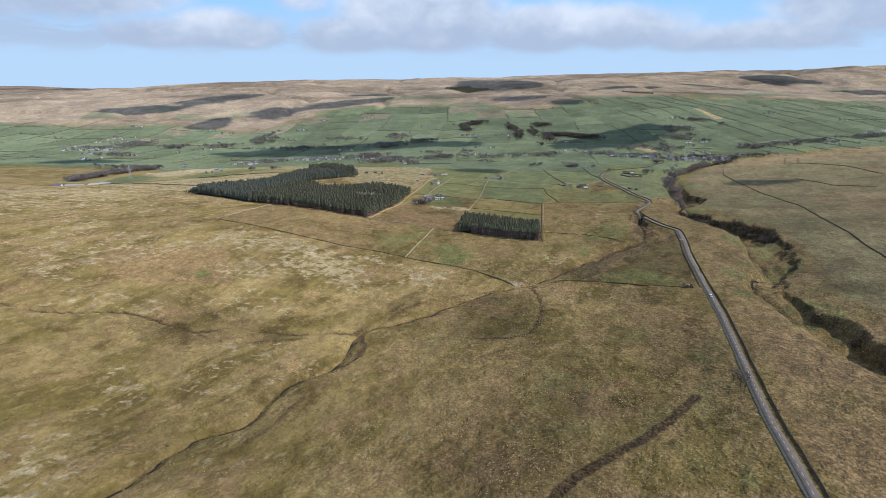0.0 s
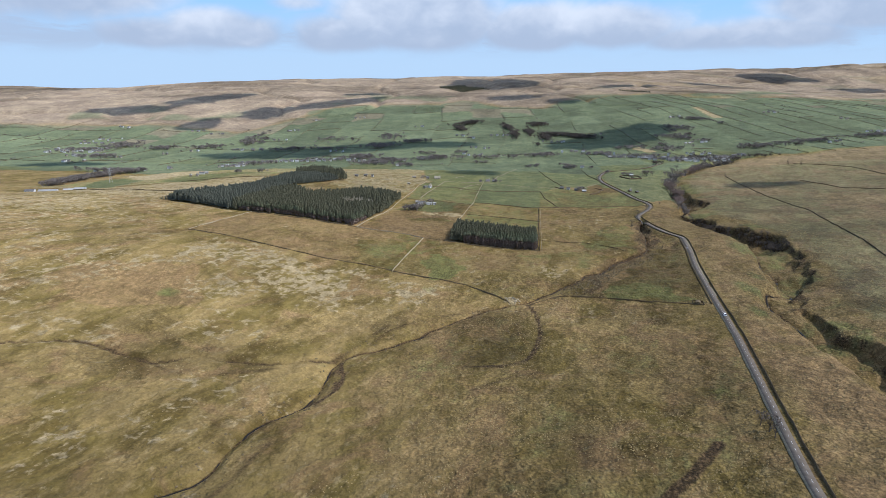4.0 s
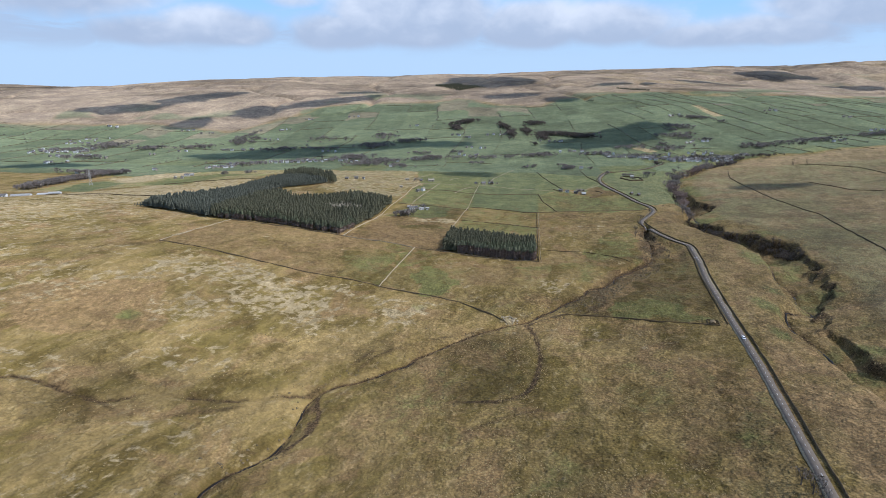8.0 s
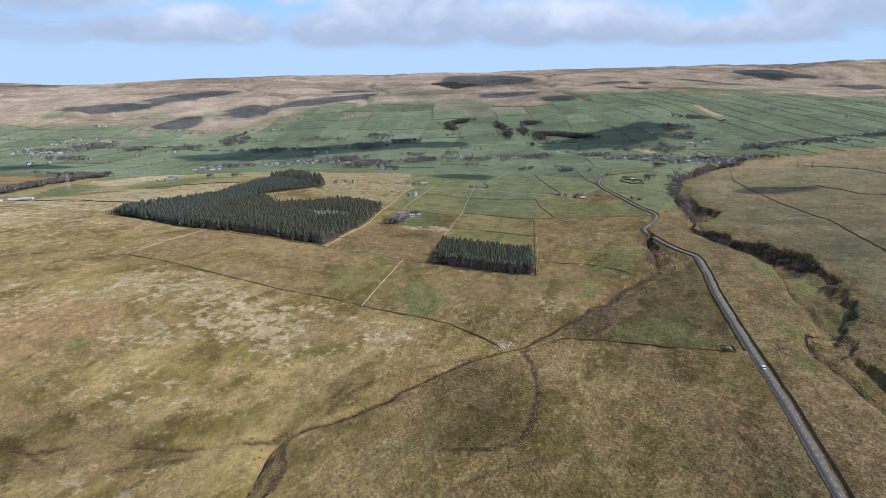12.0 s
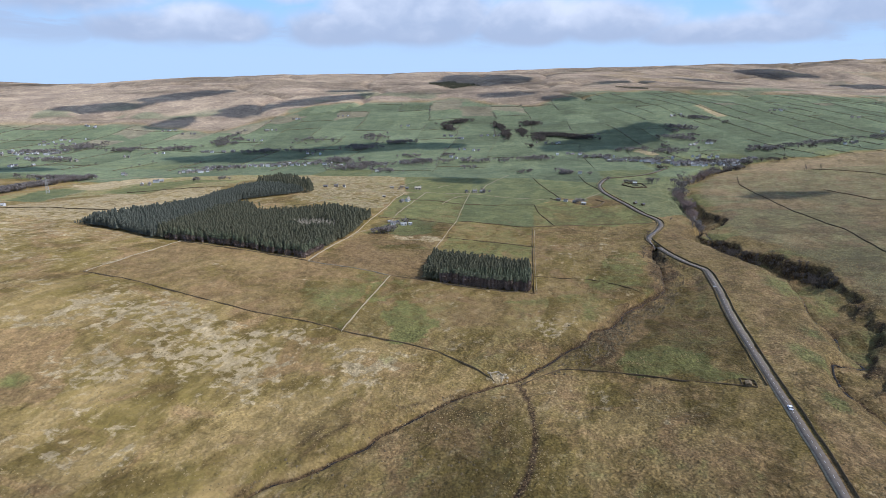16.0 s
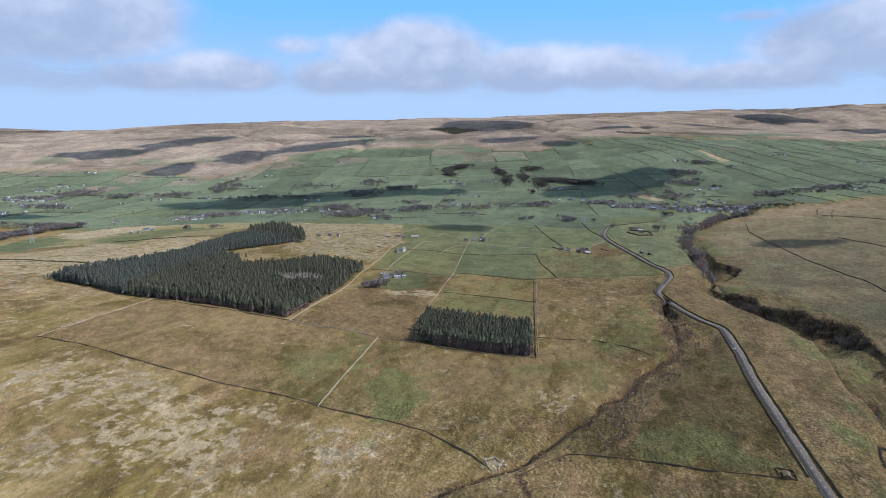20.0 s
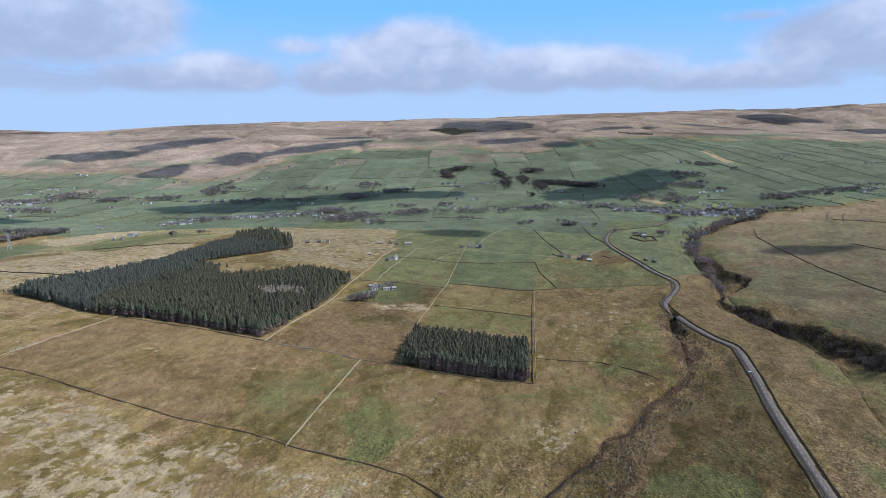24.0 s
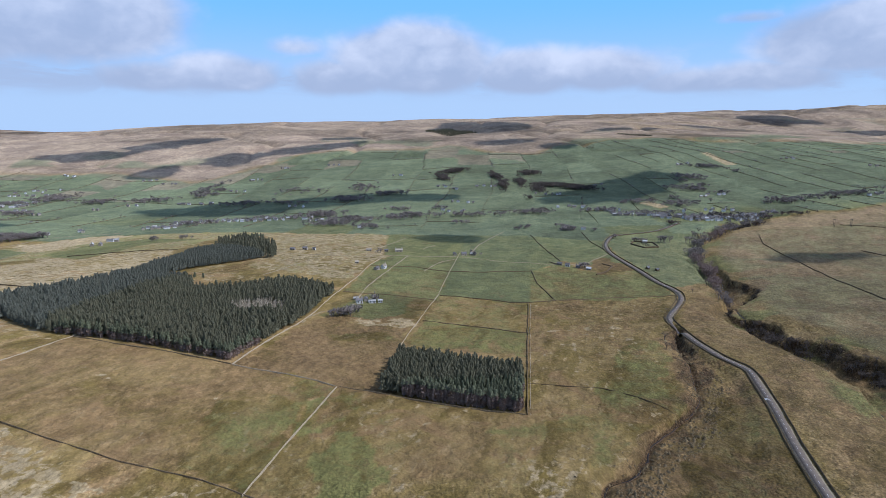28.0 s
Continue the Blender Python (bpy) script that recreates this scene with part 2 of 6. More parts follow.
M_GROUND = material("moor_grass", ground_look, 0.95)
M_ASPHALT = material("worn_asphalt", two_tone((0.118, 0.096, 0.075), (0.170, 0.140, 0.111), 0.35, 6.0, 0.02), 0.85)
M_VERGE = material("gravel_verge", two_tone((0.17, 0.145, 0.095), (0.285, 0.245, 0.165), 0.6, 3.0, 0.05))
M_LANE = material("pale_stony_track", two_tone((0.230, 0.180, 0.105), (0.370, 0.300, 0.190), 0.5, 3.0, 0.04))
M_PAINT = material("road_paint", two_tone((0.40, 0.40, 0.39), (0.66, 0.66, 0.65), 1.5))
M_STONE = material("dry_stone", two_tone((0.120, 0.086, 0.046), (0.255, 0.188, 0.108), 0.9, 3.0, 0.15))
M_STONE_PALE = material("pale_dry_stone", two_tone((0.27, 0.215, 0.135), (0.45, 0.370, 0.245), 0.9, 3.0, 0.12))
M_WALL_DARK = material("dark_wall_stone", two_tone((0.088, 0.062, 0.034), (0.160, 0.116, 0.066), 0.7, 3.0, 0.15))
M_TRACK = material("bare_earth_track", two_tone((0.070, 0.043, 0.024), (0.125, 0.080, 0.048), 0.5, 2.0, 0.08))
M_NEEDLES = material("spruce_needles", two_tone((0.055, 0.061, 0.035), (0.096, 0.101, 0.058), 0.5, per_object=0.40), 0.8)
M_NEEDLES_FAR = material("spruce_mass", island_tone((0.059, 0.059, 0.036), (0.112, 0.106, 0.062), 0.12, 0.62), 0.8)
M_DEADWOOD = material("dead_branches", two_tone((0.195, 0.142, 0.112), (0.330, 0.248, 0.198), 0.6), 0.9)
M_PALEWOOD = material("bleached_dead_trees", two_tone((0.30, 0.25, 0.18), (0.50, 0.44, 0.33), 0.5), 0.9)
M_TUSSOCK = material("bent_tussock", island_tone((0.120, 0.085, 0.036), (0.345, 0.255, 0.122), 0.5, 0.8))
M_RUSH = material("rush_tussock", island_tone((0.070, 0.055, 0.030), (0.190, 0.140, 0.075), 0.5, 0.75))
M_NEEDLES_BLUE = material("grey_spruce_mass", island_tone((0.060, 0.064, 0.048), (0.110, 0.113, 0.083), 0.12, 0.55), 0.8)
M_TWIGS_FAR = material("grey_bare_wood", island_tone((0.115, 0.098, 0.086), (0.255, 0.218, 0.188), 0.2, 0.7))
M_HEATHER = material("dark_heather", island_tone((0.030, 0.024, 0.018), (0.085, 0.066, 0.044), 0.3, 0.6))
M_BARK = material("bark", two_tone((0.100, 0.076, 0.060), (0.190, 0.150, 0.120), 1.2))
M_TWIGS = material("bare_twigs", island_tone((0.066, 0.055, 0.045), (0.150, 0.120, 0.094), 0.2, 0.6))
M_TWIGS_RED = material("budding_twigs", island_tone((0.145, 0.104, 0.086), (0.270, 0.200, 0.165), 0.2, 0.6))
M_WHITE = material("white_render", two_tone((0.56, 0.55, 0.52), (0.72, 0.71, 0.68), 0.5))
M_HOUSE = material("sandstone_wall", two_tone((0.17, 0.145, 0.11), (0.31, 0.27, 0.205), 0.6, per_object=0.5))
M_SLATE = material("slate_roof", two_tone((0.088, 0.082, 0.079), (0.165, 0.153, 0.146), 0.8, per_object=0.35), 0.9)
M_TIN = material("grey_sheet_roof", two_tone((0.25, 0.245, 0.23), (0.38, 0.37, 0.345), 0.4, per_object=0.4), 0.6)
M_GLASS = material("dark_window_pane", lambda n, pos: ((0.02, 0.024, 0.03), None, 0), 0.08)
M_CAR = material("white_car_paint", lambda n, pos: ((0.75, 0.76, 0.78), None, 0), 0.25)
M_RUBBER = material("rubber", lambda n, pos: ((0.02, 0.02, 0.02), None, 0), 0.8)
M_WOODPOLE = material("creosoted_pole", two_tone((0.09, 0.07, 0.055), (0.17, 0.14, 0.11), 1.0))
M_WATER = material("peaty_water", two_tone((0.010, 0.010, 0.009), (0.030, 0.026, 0.022), 0.8, 3.0, 0.02), 0.55)
M_CLOUD = material("cloud_white", lambda n, pos: ((0.9, 0.9, 0.92), None, 0), 1.0)


# ---------------------------------------------------------------- the lie of the land
NEAR = (-3.9, 4.0, -0.6, -10.6, 3.4, 7.6, 1.9, 0.2, -14.3, -6.9, 0.2, -1.0, -0.3, 1.0, 6.9, 2.5, -2.5, -4.0, -2.0, 0.7, 2.3, 1.2, 0.3, 2.3, 0.4, -0.9,
        -0.2, -1.8, -1.6, 4.0, 0.2, 0.6, -1.5, -2.4, -1.3, -3.5, -10.4, 1.1, 3.8, 7.5, 3.4, -1.1, -0.2, -0.3, -5.6, 0.6, 2.1, 2.9, 1.4, 2.0, 0.4, -2.2)
FAR = (47.8, 18.8, -10.5, 37.6, 13.0, 19.0, -36.2, 44.3, 4.4, -42.0, -3.2, -29.0, -23.9, -3.4, -6.4, -2.8, -19.3, -7.9, 35.0, 29.0, 4.0, 23.9, 8.9, 2.5,
       17.5, 56.9, 9.9, 6.5, 31.8, 24.8, 25.2, 5.5, 7.2, 22.2, 20.7, 21.3, 36.7, 25.5, 40.2, 23.0, -3.8, -24.0, -6.4, 7.3, 20.1, 30.5, 9.1, 16.7, 28.4, 28.7,
       56.5, 50.0, 82.4, 48.0, 59.3, 60.3, 32.2, 29.0, 1.8, 4.7, 14.1, 1.7, -2.3, 6.2, 62.8, 33.3, 85.0, 113.8)
SWELL = 270 / 207


def swells():
    """Centre, spread and height of each broad swell of the land."""
    out, near, far = [], iter(NEAR), iter(FAR)
    for y in range(40, 960, 115):
        for x in range(-420, 421, 120):
            if abs(x) < 140 + 0.75 * y:
                out.append((x * SWELL, y * SWELL, 105 * SWELL, next(near)))
    for y in range(100, 4200, 520):
        for x in range(-2860, 2861, 520):
            if abs(x) < 700 + 0.85 * y:
                out.append((x * SWELL, y * SWELL, 480 * SWELL, next(far)))
    return np.array(out)


LAND = swells()


def hash01(i, j, seed=0):
    h = np.sin(i * 127.1 + j * 311.7 + seed * 74.7) * 43758.5453
    return h - np.floor(h)


def vnoise(x, y, size, seed=0):
    u, v = x / size, y / size
    i, j = np.floor(u), np.floor(v)
    fu, fv = u - i, v - j
    fu, fv = fu * fu * (3 - 2 * fu), fv * fv * (3 - 2 * fv)
    a, b = hash01(i, j, seed), hash01(i + 1, j, seed)
    c, d = hash01(i, j + 1, seed), hash01(i + 1, j + 1, seed)
    return a + (b - a) * fu + (c - a) * fv + (a - b - c + d) * fu * fv


def fbm(x, y, size, seed=0, octaves=3):
    total, amp, norm = 0, 1.0, 0.0
    for k in range(octaves):
        total = total + amp * vnoise(x + 17 * k, y - 31 * k, size / 2 ** k, seed + k)
        norm, amp = norm + amp, amp * 0.5
    return total / norm


def step(v, lo, hi):
    t = np.clip((v - lo) / (hi - lo), 0, 1)
    return t * t * (3 - 2 * t)


def base_height(x, y):
    z = np.zeros_like(x)
    for cx, cy, s, h in LAND:
        z += h * np.exp(-((x - cx) ** 2 + (y - cy) ** 2) / (2 * s * s))
    return z


def resample(points, gap, smooth=True):
    """Points at even gaps along a smooth curve through the given ones."""
    p = np.array(points, float)
    if smooth and len(p) > 2:
        q = np.vstack([2 * p[0] - p[1], p, 2 * p[-1] - p[-2]])
        fine = []
        for k in range(len(p) - 1):
            a, b, c, d = q[k:k + 4]
            for t in np.linspace(0, 1, 12, endpoint=False):
                fine.append(0.5 * (2 * b + (c - a) * t + (2 * a - 5 * b + 4 * c - d) * t ** 2 + (3 * b - a - 3 * c + d) * t ** 3))
        p = np.vstack([fine, p[-1:]])
    s = np.concatenate([[0], np.cumsum(np.hypot(*np.diff(p, axis=0).T))])
    m = max(2, int(s[-1] / gap) + 1)
    at = np.linspace(0, s[-1], m)
    return np.stack([np.interp(at, s, p[:, 0]), np.interp(at, s, p[:, 1])], 1)


def distance(x, y, points, reach):
    """Distance of each place from a line, as far as reach."""
    p = np.array(points, float)
    out = np.full(x.shape, float(reach))
    near = np.nonzero((x > p[:, 0].min() - reach) & (x < p[:, 0].max() + reach) & (y > p[:, 1].min() - reach) & (y < p[:, 1].max() + reach))[0]
    if len(near):
        xs, ys = x[near], y[near]
        best = np.full(len(near), float(reach))
        for (ax, ay), (bx, by) in zip(p[:-1], p[1:]):
            dx, dy = bx - ax, by - ay
            t = np.clip(((xs - ax) * dx + (ys - ay) * dy) / max(dx * dx + dy * dy, 1e-6), 0, 1)
            best = np.minimum(best, np.hypot(xs - ax - t * dx, ys - ay - t * dy))
        out[near] = best
    return out


def inside(x, y, poly):
    c = np.zeros(x.shape, bool)
    p = list(poly)
    for (ax, ay), (bx, by) in zip(p, p[1:] + p[:1]):
        if ay != by:
            c ^= ((ay > y) != (by > y)) & (x < (bx - ax) * (y - ay) / (by - ay) + ax)
    return c


ROAD = [(60, -900), (40, -600), (62, -300), (84, -60), (98, 60), (112, 120), (129, 186), (136, 214), (144, 240), (153, 268), (170, 320), (186, 370), (202, 427), (217, 481), (232, 536), (248, 586), (259, 626), (264, 645), (262, 656), (257, 673),
        (254, 704), (254, 735), (256, 764), (264, 783), (279, 806), (294, 832), (302, 854), (303, 872), (298, 909), (296, 963), (292, 1027), (292, 1071), (299, 1116), (313, 1157), (336, 1200), (370, 1216), (420, 1240), (480, 1300)]
# the ravine, row by row: y, west rim, beck, east rim, depth
RAVINE = [(-60, 150, 190, 215, 0), (60, 188, 206, 230, 7), (150, 196, 215, 239, 9), (240, 206, 228, 251, 14), (300, 212, 233, 257, 14), (345, 216, 236, 260, 12), (390, 226, 240, 262, 9), (430, 229, 241, 266, 5), (455, 241, 255, 282, 7),
          (475, 262, 276, 298, 5), (500, 271, 285, 320, 9), (530, 280, 294, 328, 6), (555, 292, 304, 344, 9), (580, 302, 315, 350, 6), (600, 310, 322, 356, 6), (620, 320, 330, 364, 13), (650, 319, 331, 370, 15), (680, 313, 329, 366, 15), (705, 308, 324, 356, 14),
          (730, 308, 322, 339, 12), (755, 305, 322, 347, 13), (775, 298, 320, 340, 12), (792, 298, 316, 328, 8), (820, 316, 330, 342, 7), (850, 344, 358, 382, 10), (880, 352, 366, 402, 11), (900, 356, 372, 398, 9), (930, 364, 380, 394, 6), (970, 372, 388, 402, 0)]
BECK = [(215, 120), (224, 180), (230, 240), (233, 300), (236, 345), (240, 380), (243, 399), (242, 419), (241, 431), (250, 448), (257, 464), (269, 465), (279, 467), (282, 490), (294, 517), (299, 549), (316, 592), (322, 627),
        (314, 679), (326, 726), (334, 780), (342, 820), (358, 866), (378, 925), (392, 990), (412, 1060), (440, 1120), (494, 1197), (560, 1262)]
BURN = [(-420, -500), (-330, -260), (-230, -60), (-165, 90), (-138, 150), (-119, 192), (-115, 206), (-111, 216), (-105, 226), (-93, 236), (-88, 247), (-87, 258), (-80, 278), (-70, 292), (-62, 304), (-58, 320), (-57, 338), (-55, 350), (-47, 361), (-34, 369),
        (-12, 387), (5, 405), (30, 427), (56, 443), (70, 450), (82, 459), (100, 478), (120, 498), (130, 515), (147, 525), (163, 553), (186, 576), (202, 592), (213, 608), (220, 630), (225, 645), (232, 665), (234, 684), (241, 712), (250, 735)]
SIKE = [(-300, 330), (-241, 323), (-215, 330), (-187, 337), (-151, 328), (-130, 338), (-113, 338), (-95, 336), (-76, 343), (-56, 351)]
CLEUGH = [(190, -500), (235, -250), (205, 0), (225, 180), (238, 240), (246, 300), (250, 345), (256, 390), (266, 432), (288, 475), (306, 511), (326, 573), (340, 630), (346, 690), (345, 735), (334, 780), (342, 820), (358, 866), (378, 925),
          (392, 990), (412, 1060), (440, 1120), (494, 1197), (560, 1262), (620, 1296)]
HOLLOW = [(69, 442), (72, 423), (71, 396), (65, 370), (56, 351), (41, 341), (19, 343)]
OLD_BANKS = [[(148, 640), (160, 738)], [(164, 646), (178, 742)], [(181, 652), (197, 744)], [(134, 690), (206, 702)], [(140, 728), (204, 742)], [(-150, 620), (-60, 560), (-40, 520)], [(-170, 600), (-120, 570), (-90, 525)]]
DRAINS = [[(-155, 330), (-130, 318), (-100, 325), (-75, 338)], [(60, 445), (20, 425), (-20, 400), (-45, 360)], [(-86, 280), (-78, 296), (-70, 300)], [(-92, 205), (-80, 228), (-72, 255), (-62, 285), (-53, 312), (-46, 345)], [(-28, 400), (-42, 376), (-56, 352)], [(60, 330), (30, 318), (5, 300), (-12, 270)]]
road_line, burn_line, sike_line, cleugh_line = resample(ROAD, 5), resample(BURN, 4), resample(SIKE, 5), resample(CLEUGH, 7)
beck_line = resample(BECK, 4)
burn_line = burn_line + np.stack([fbm(burn_line[:, 0], burn_line[:, 1], 9, 3) - 0.5, fbm(burn_line[:, 0], burn_line[:, 1], 9, 5) - 0.5], 1) * 4


def scarps(x, y):
    """The ravine: an easy grass bank on the west, a steep scalloped face on the east. Depth, and where the face is."""
    drop, face = np.zeros_like(x), np.zeros_like(x)
    near = np.nonzero((y > -60) & (y < 970) & (x > 140) & (x < 430))[0]
    if len(near):
        px, py = x[near], y[near]
        rows = np.array(RAVINE, float).T
        west, beck, east, deep = (np.interp(py, rows[0], rows[k]) for k in range(1, 5))
        deep = deep * (0.5 + np.where(py < 570, 1.0, 0.92) * fbm(px, py, 44, 64))
        west = west + (fbm(px, py, 30, 62) - 0.5) * 8
        east = east + (fbm(px, py, 26, 61) - 0.5) * 17 + (fbm(px, py, 8, 63) - 0.5) * 6
        width = deep * (0.62 + np.where(py < 420, 0.0, np.where(py < 575, 2.0, 0.7)) * step(fbm(px, py, 25, 66), 0.48, 0.64)) + 1.2
        down = step(px, west, np.maximum(beck - 2, west + 7))
        up = step(px, east - width, east)
        spill = 0.30 * step(px, beck + 3, east - width) * fbm(px, py, 14, 65)
        drop[near] = deep * down * (1 - up) * (1 - spill)
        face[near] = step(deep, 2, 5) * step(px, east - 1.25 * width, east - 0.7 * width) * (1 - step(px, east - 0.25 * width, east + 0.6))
    return drop, face


def height(x, y, fine=True):
    x, y = np.atleast_1d(np.asarray(x, float)), np.atleast_1d(np.asarray(y, float))
    z = base_height(x, y)
    far = step(y, 1400, 2200)
    rough = (fbm(x, y, 46, 11) - 0.5) * 3.0 * (1 - far) + (fbm(x, y, 260, 12) - 0.5) * (5 + 16 * far)
    if fine:
        rough = rough + (fbm(x, y, 7, 13) - 0.5) * (1.2 + 0.9 * step(x, -40, 80)) * (1 - step(y, 600, 1100))
    rough = rough - far * step(y, 2000, 2400) * 13 * np.exp(-((fbm(x, y, 420, 73) - 0.5) / 0.035) ** 2)
    d_road = distance(x, y, road_line, 40)
    calm = step(d_road, 4, 22)
    z = z + rough * calm
    d_burn = distance(x, y, burn_line, 40)
    z = z - (2.2 * np.exp(-(d_burn / 2.4) ** 2) + 1.8 * np.exp(-(d_burn / 10) ** 2)) * step(d_road, 4, 12)
    left, right = np.interp(y, burn_line[:, 1], burn_line[:, 0]), np.interp(y, road_line[:, 1], road_line[:, 0]) - 7
    t = (x - left) / np.maximum(right - left, 6)
    floor = step(t, -0.10, 0.06) * (1 - step(t, 0.72, 1.0)) * step(y, 470, 590) * (1 - step(y, 725, 765))
    z = z - floor * (4.6 + 2.0 * (fbm(x, y, 16, 24) - 0.5)) - floor * (fbm(x, y, 8, 25) - 0.5) * 3.4
    z = z - 1.2 * np.exp(-(distance(x, y, sike_line, 20) / 2.6) ** 2)
    d_c = distance(x, y, cleugh_line, 90)
    bank = 0.45 + 1.15 * fbm(x, y, 32, 21)
    wide = np.where(x > np.interp(y, cleugh_line[:, 1], cleugh_line[:, 0]), 12.0, 15.0) * bank
    deep = np.interp(y, [0, 60, 850, 960, 2000], [0.7, 0.1, 0.05, 0.35, 0.35])
    z = z - (11.5 * deep * np.exp(-(d_c / wide) ** 6) + 4.5 * np.exp(-(d_c / 26) ** 2)) * step(d_road, 5, 26) * (0.30 + 1.35 * fbm(x, y, 75, 22))
    z = z - 1.8 * np.exp(-(distance(x, y, beck_line, 20) / 2.6) ** 2) * step(d_road, 5, 26)
    scar, face = scarps(x, y)
    z = z - scar - 5.5 * np.exp(-(((x + 545) / 50) ** 2 + ((y - 865) / 75) ** 2))
    knolls = np.exp(-(d_c / 45) ** 2) * (1 - np.exp(-(d_c / 12) ** 2))
    z = z + knolls * (fbm(x, y, 18, 23) - 0.5) * 5
    return z


def ground_z(x, y):
    return float(height([x], [y], False)[0])


# ---------------------------------------------------------------- meshes
def link_mesh(name, verts, faces, mats, parent=None, label="", smooth=False):
    me = bpy.data.meshes.new(name)
    me.from_pydata([tuple(v) for v in verts], [], [tuple(f) for f in faces])
    for m in mats if isinstance(mats, (list, tuple)) else [mats]:
        me.materials.append(m)
    if smooth:
        me.polygons.foreach_set("use_smooth", [True] * len(me.polygons))
    ob = new(name, me)
    if parent is not None:
        ob.parent = parent
    if label:
        tagged(ob, label)
    return ob


def part(name, bm, mat, parent, label=""):
    me = bpy.data.meshes.new(name)
    bm.to_mesh(me)
    bm.free()
    me.materials.append(mat)
    ob = new(name, me)
    ob.parent = parent
    return tagged(ob, label)


def share(name, me, parent, m=None, label=""):
    ob = new(name, me)
    ob.parent = parent
    if m is not None:
        ob.matrix_basis = m
    return tagged(ob, label)


def thing(name, m, label, category, group="", kind=""):
    ob = new(name)
    ob.empty_display_size = 0.5
    ob.matrix_basis = m
    return tagged(ob, label, category, group, kind)


def from_arrays(name, verts, tris, mat, smooth=False):
    me = bpy.data.meshes.new(name)
    me.vertices.add(len(verts))
    me.vertices.foreach_set("co", np.asarray(verts, np.float32).ravel())
    tris = np.asarray(tris, np.int32)
    k = tris.shape[1]
    me.loops.add(tris.size)
    me.loops.foreach_set("vertex_index", tris.ravel())
    me.polygons.add(len(tris))
    me.polygons.foreach_set("loop_start", np.arange(0, tris.size, k, dtype=np.int32))
    me.polygons.foreach_set("loop_total", np.full(len(tris), k, np.int32))
    me.polygons.foreach_set("use_smooth", np.full(len(tris), smooth))
    me.materials.append(mat)
    me.update(calc_edges=True)
    return me


def scatter(name, shapes, places, mat):
    """One joined mesh: at each place (x, y, z, size, turn, shape) a copy of a shape."""
    vs, fs, base = [], [], 0
    for x, y, z, s, turn, k in places:
        v, f = shapes[int(k) % len(shapes)]
        c, d = math.cos(turn) * s, math.sin(turn) * s
        w = np.empty_like(v)
        w[:, 0], w[:, 1], w[:, 2] = v[:, 0] * c - v[:, 1] * d + x, v[:, 0] * d + v[:, 1] * c + y, v[:, 2] * s + z
        vs.append(w)
        fs.append(f + base)
        base += len(v)
    return from_arrays(name, np.vstack(vs), np.vstack(fs), mat)


# ---------------------------------------------------------------- ground
FIELDS = []


def field(outline, green, pale, rust, tone, ragged=False):
    """A piece of ground with a sward of its own, walled or with ragged edges."""
    FIELDS.append((outline, green, pale, rust, tone, ragged))


field([(-215, 543), (-138, 521), (-95, 510), (-53, 500), (-33, 493), (-10, 597), (-53, 611), (-78, 616), (-119, 628), (-191, 640)], 0.16, 0.0, 0.62, 1.0)
field([(-70, 504), (-33, 493), (-10, 597), (-40, 600), (-72, 560)], 0.60, 0.0, 0.2, 0.88, True)
field([(-33, 493), (3, 484), (26, 476), (47, 458), (66, 446), (90, 470), (121, 505), (151, 540), (180, 578), (165, 600), (107, 570), (99, 574), (29, 590), (-9, 598)], 0.40, 0.28, 0.38, 0.94)
field([(-4, 492), (22, 484), (34, 505), (22, 536), (4, 542), (-14, 518)], 0.80, 0.0, 0.05, 0.93, True)
field([(-18, 545), (-4, 545), (0, 575), (-12, 588)], 0.70, 0.0, 0.1, 0.95, True)
field([(30, 520), (66, 515), (84, 540), (70, 562), (38, 556)], 0.25, 0.0, 0.55, 0.84, True)
field([(84, 500), (104, 495), (128, 524), (120, 540), (98, 526)], 0.25, 0.50, 0.3, 0.99, True)
field([(70, 560), (100, 548), (140, 552), (150, 570), (110, 566)], 0.66, 0.1, 0.1, 0.95, True)
field([(99, 574), (165, 600), (215, 640), (240, 720), (252, 790), (290, 850), (180, 850), (138, 811), (111, 644)], 0.34, 0.26, 0.48, 0.92, True)
field([(26, 674), (113, 664), (124, 720), (38, 740)], 0.66, 0.0, 0.0, 0.95)
field([(38, 740), (124, 720), (138, 812), (53, 821)], 0.5, 0.15, 0.1, 1.0)
field([(-76, 616), (-10, 598), (15, 596), (26, 674), (38, 740), (-40, 735), (-60, 690)], 0.18, 0.1, 0.75, 0.86, True)
field([(-55, 735), (38, 740), (50, 800), (-10, 806), (-38, 780)], 0.62, 0.0, 0.05, 0.8, True)
field([(-38, 806), (50, 800), (65, 920), (-26, 922)], 0.55, 0.25, 0.1, 0.98)
field([(53, 821), (137, 814), (168, 828), (160, 893), (163, 952), (65, 920)], 0.85, 0.0, 0.0, 0.95)
field([(65, 920), (163, 952), (205, 1095), (200, 1210), (95, 1200), (82, 1035)], 0.92, 0.0, 0.0, 0.97)
field([(-26, 922), (65, 920), (82, 1035), (95, 1200), (-30, 1200), (-14, 979)], 0.66, 0.15, 0.1, 1.0)
field([(167, 828), (290, 850), (300, 880), (297, 963), (230, 975), (210, 1005), (163, 950)], 0.5, 0.28, 0.25, 1.0, True)
field([(163, 950), (210, 1010), (297, 968), (291, 1075), (313, 1160), (205, 1200)], 0.85, 0.1, 0.0, 1.03)
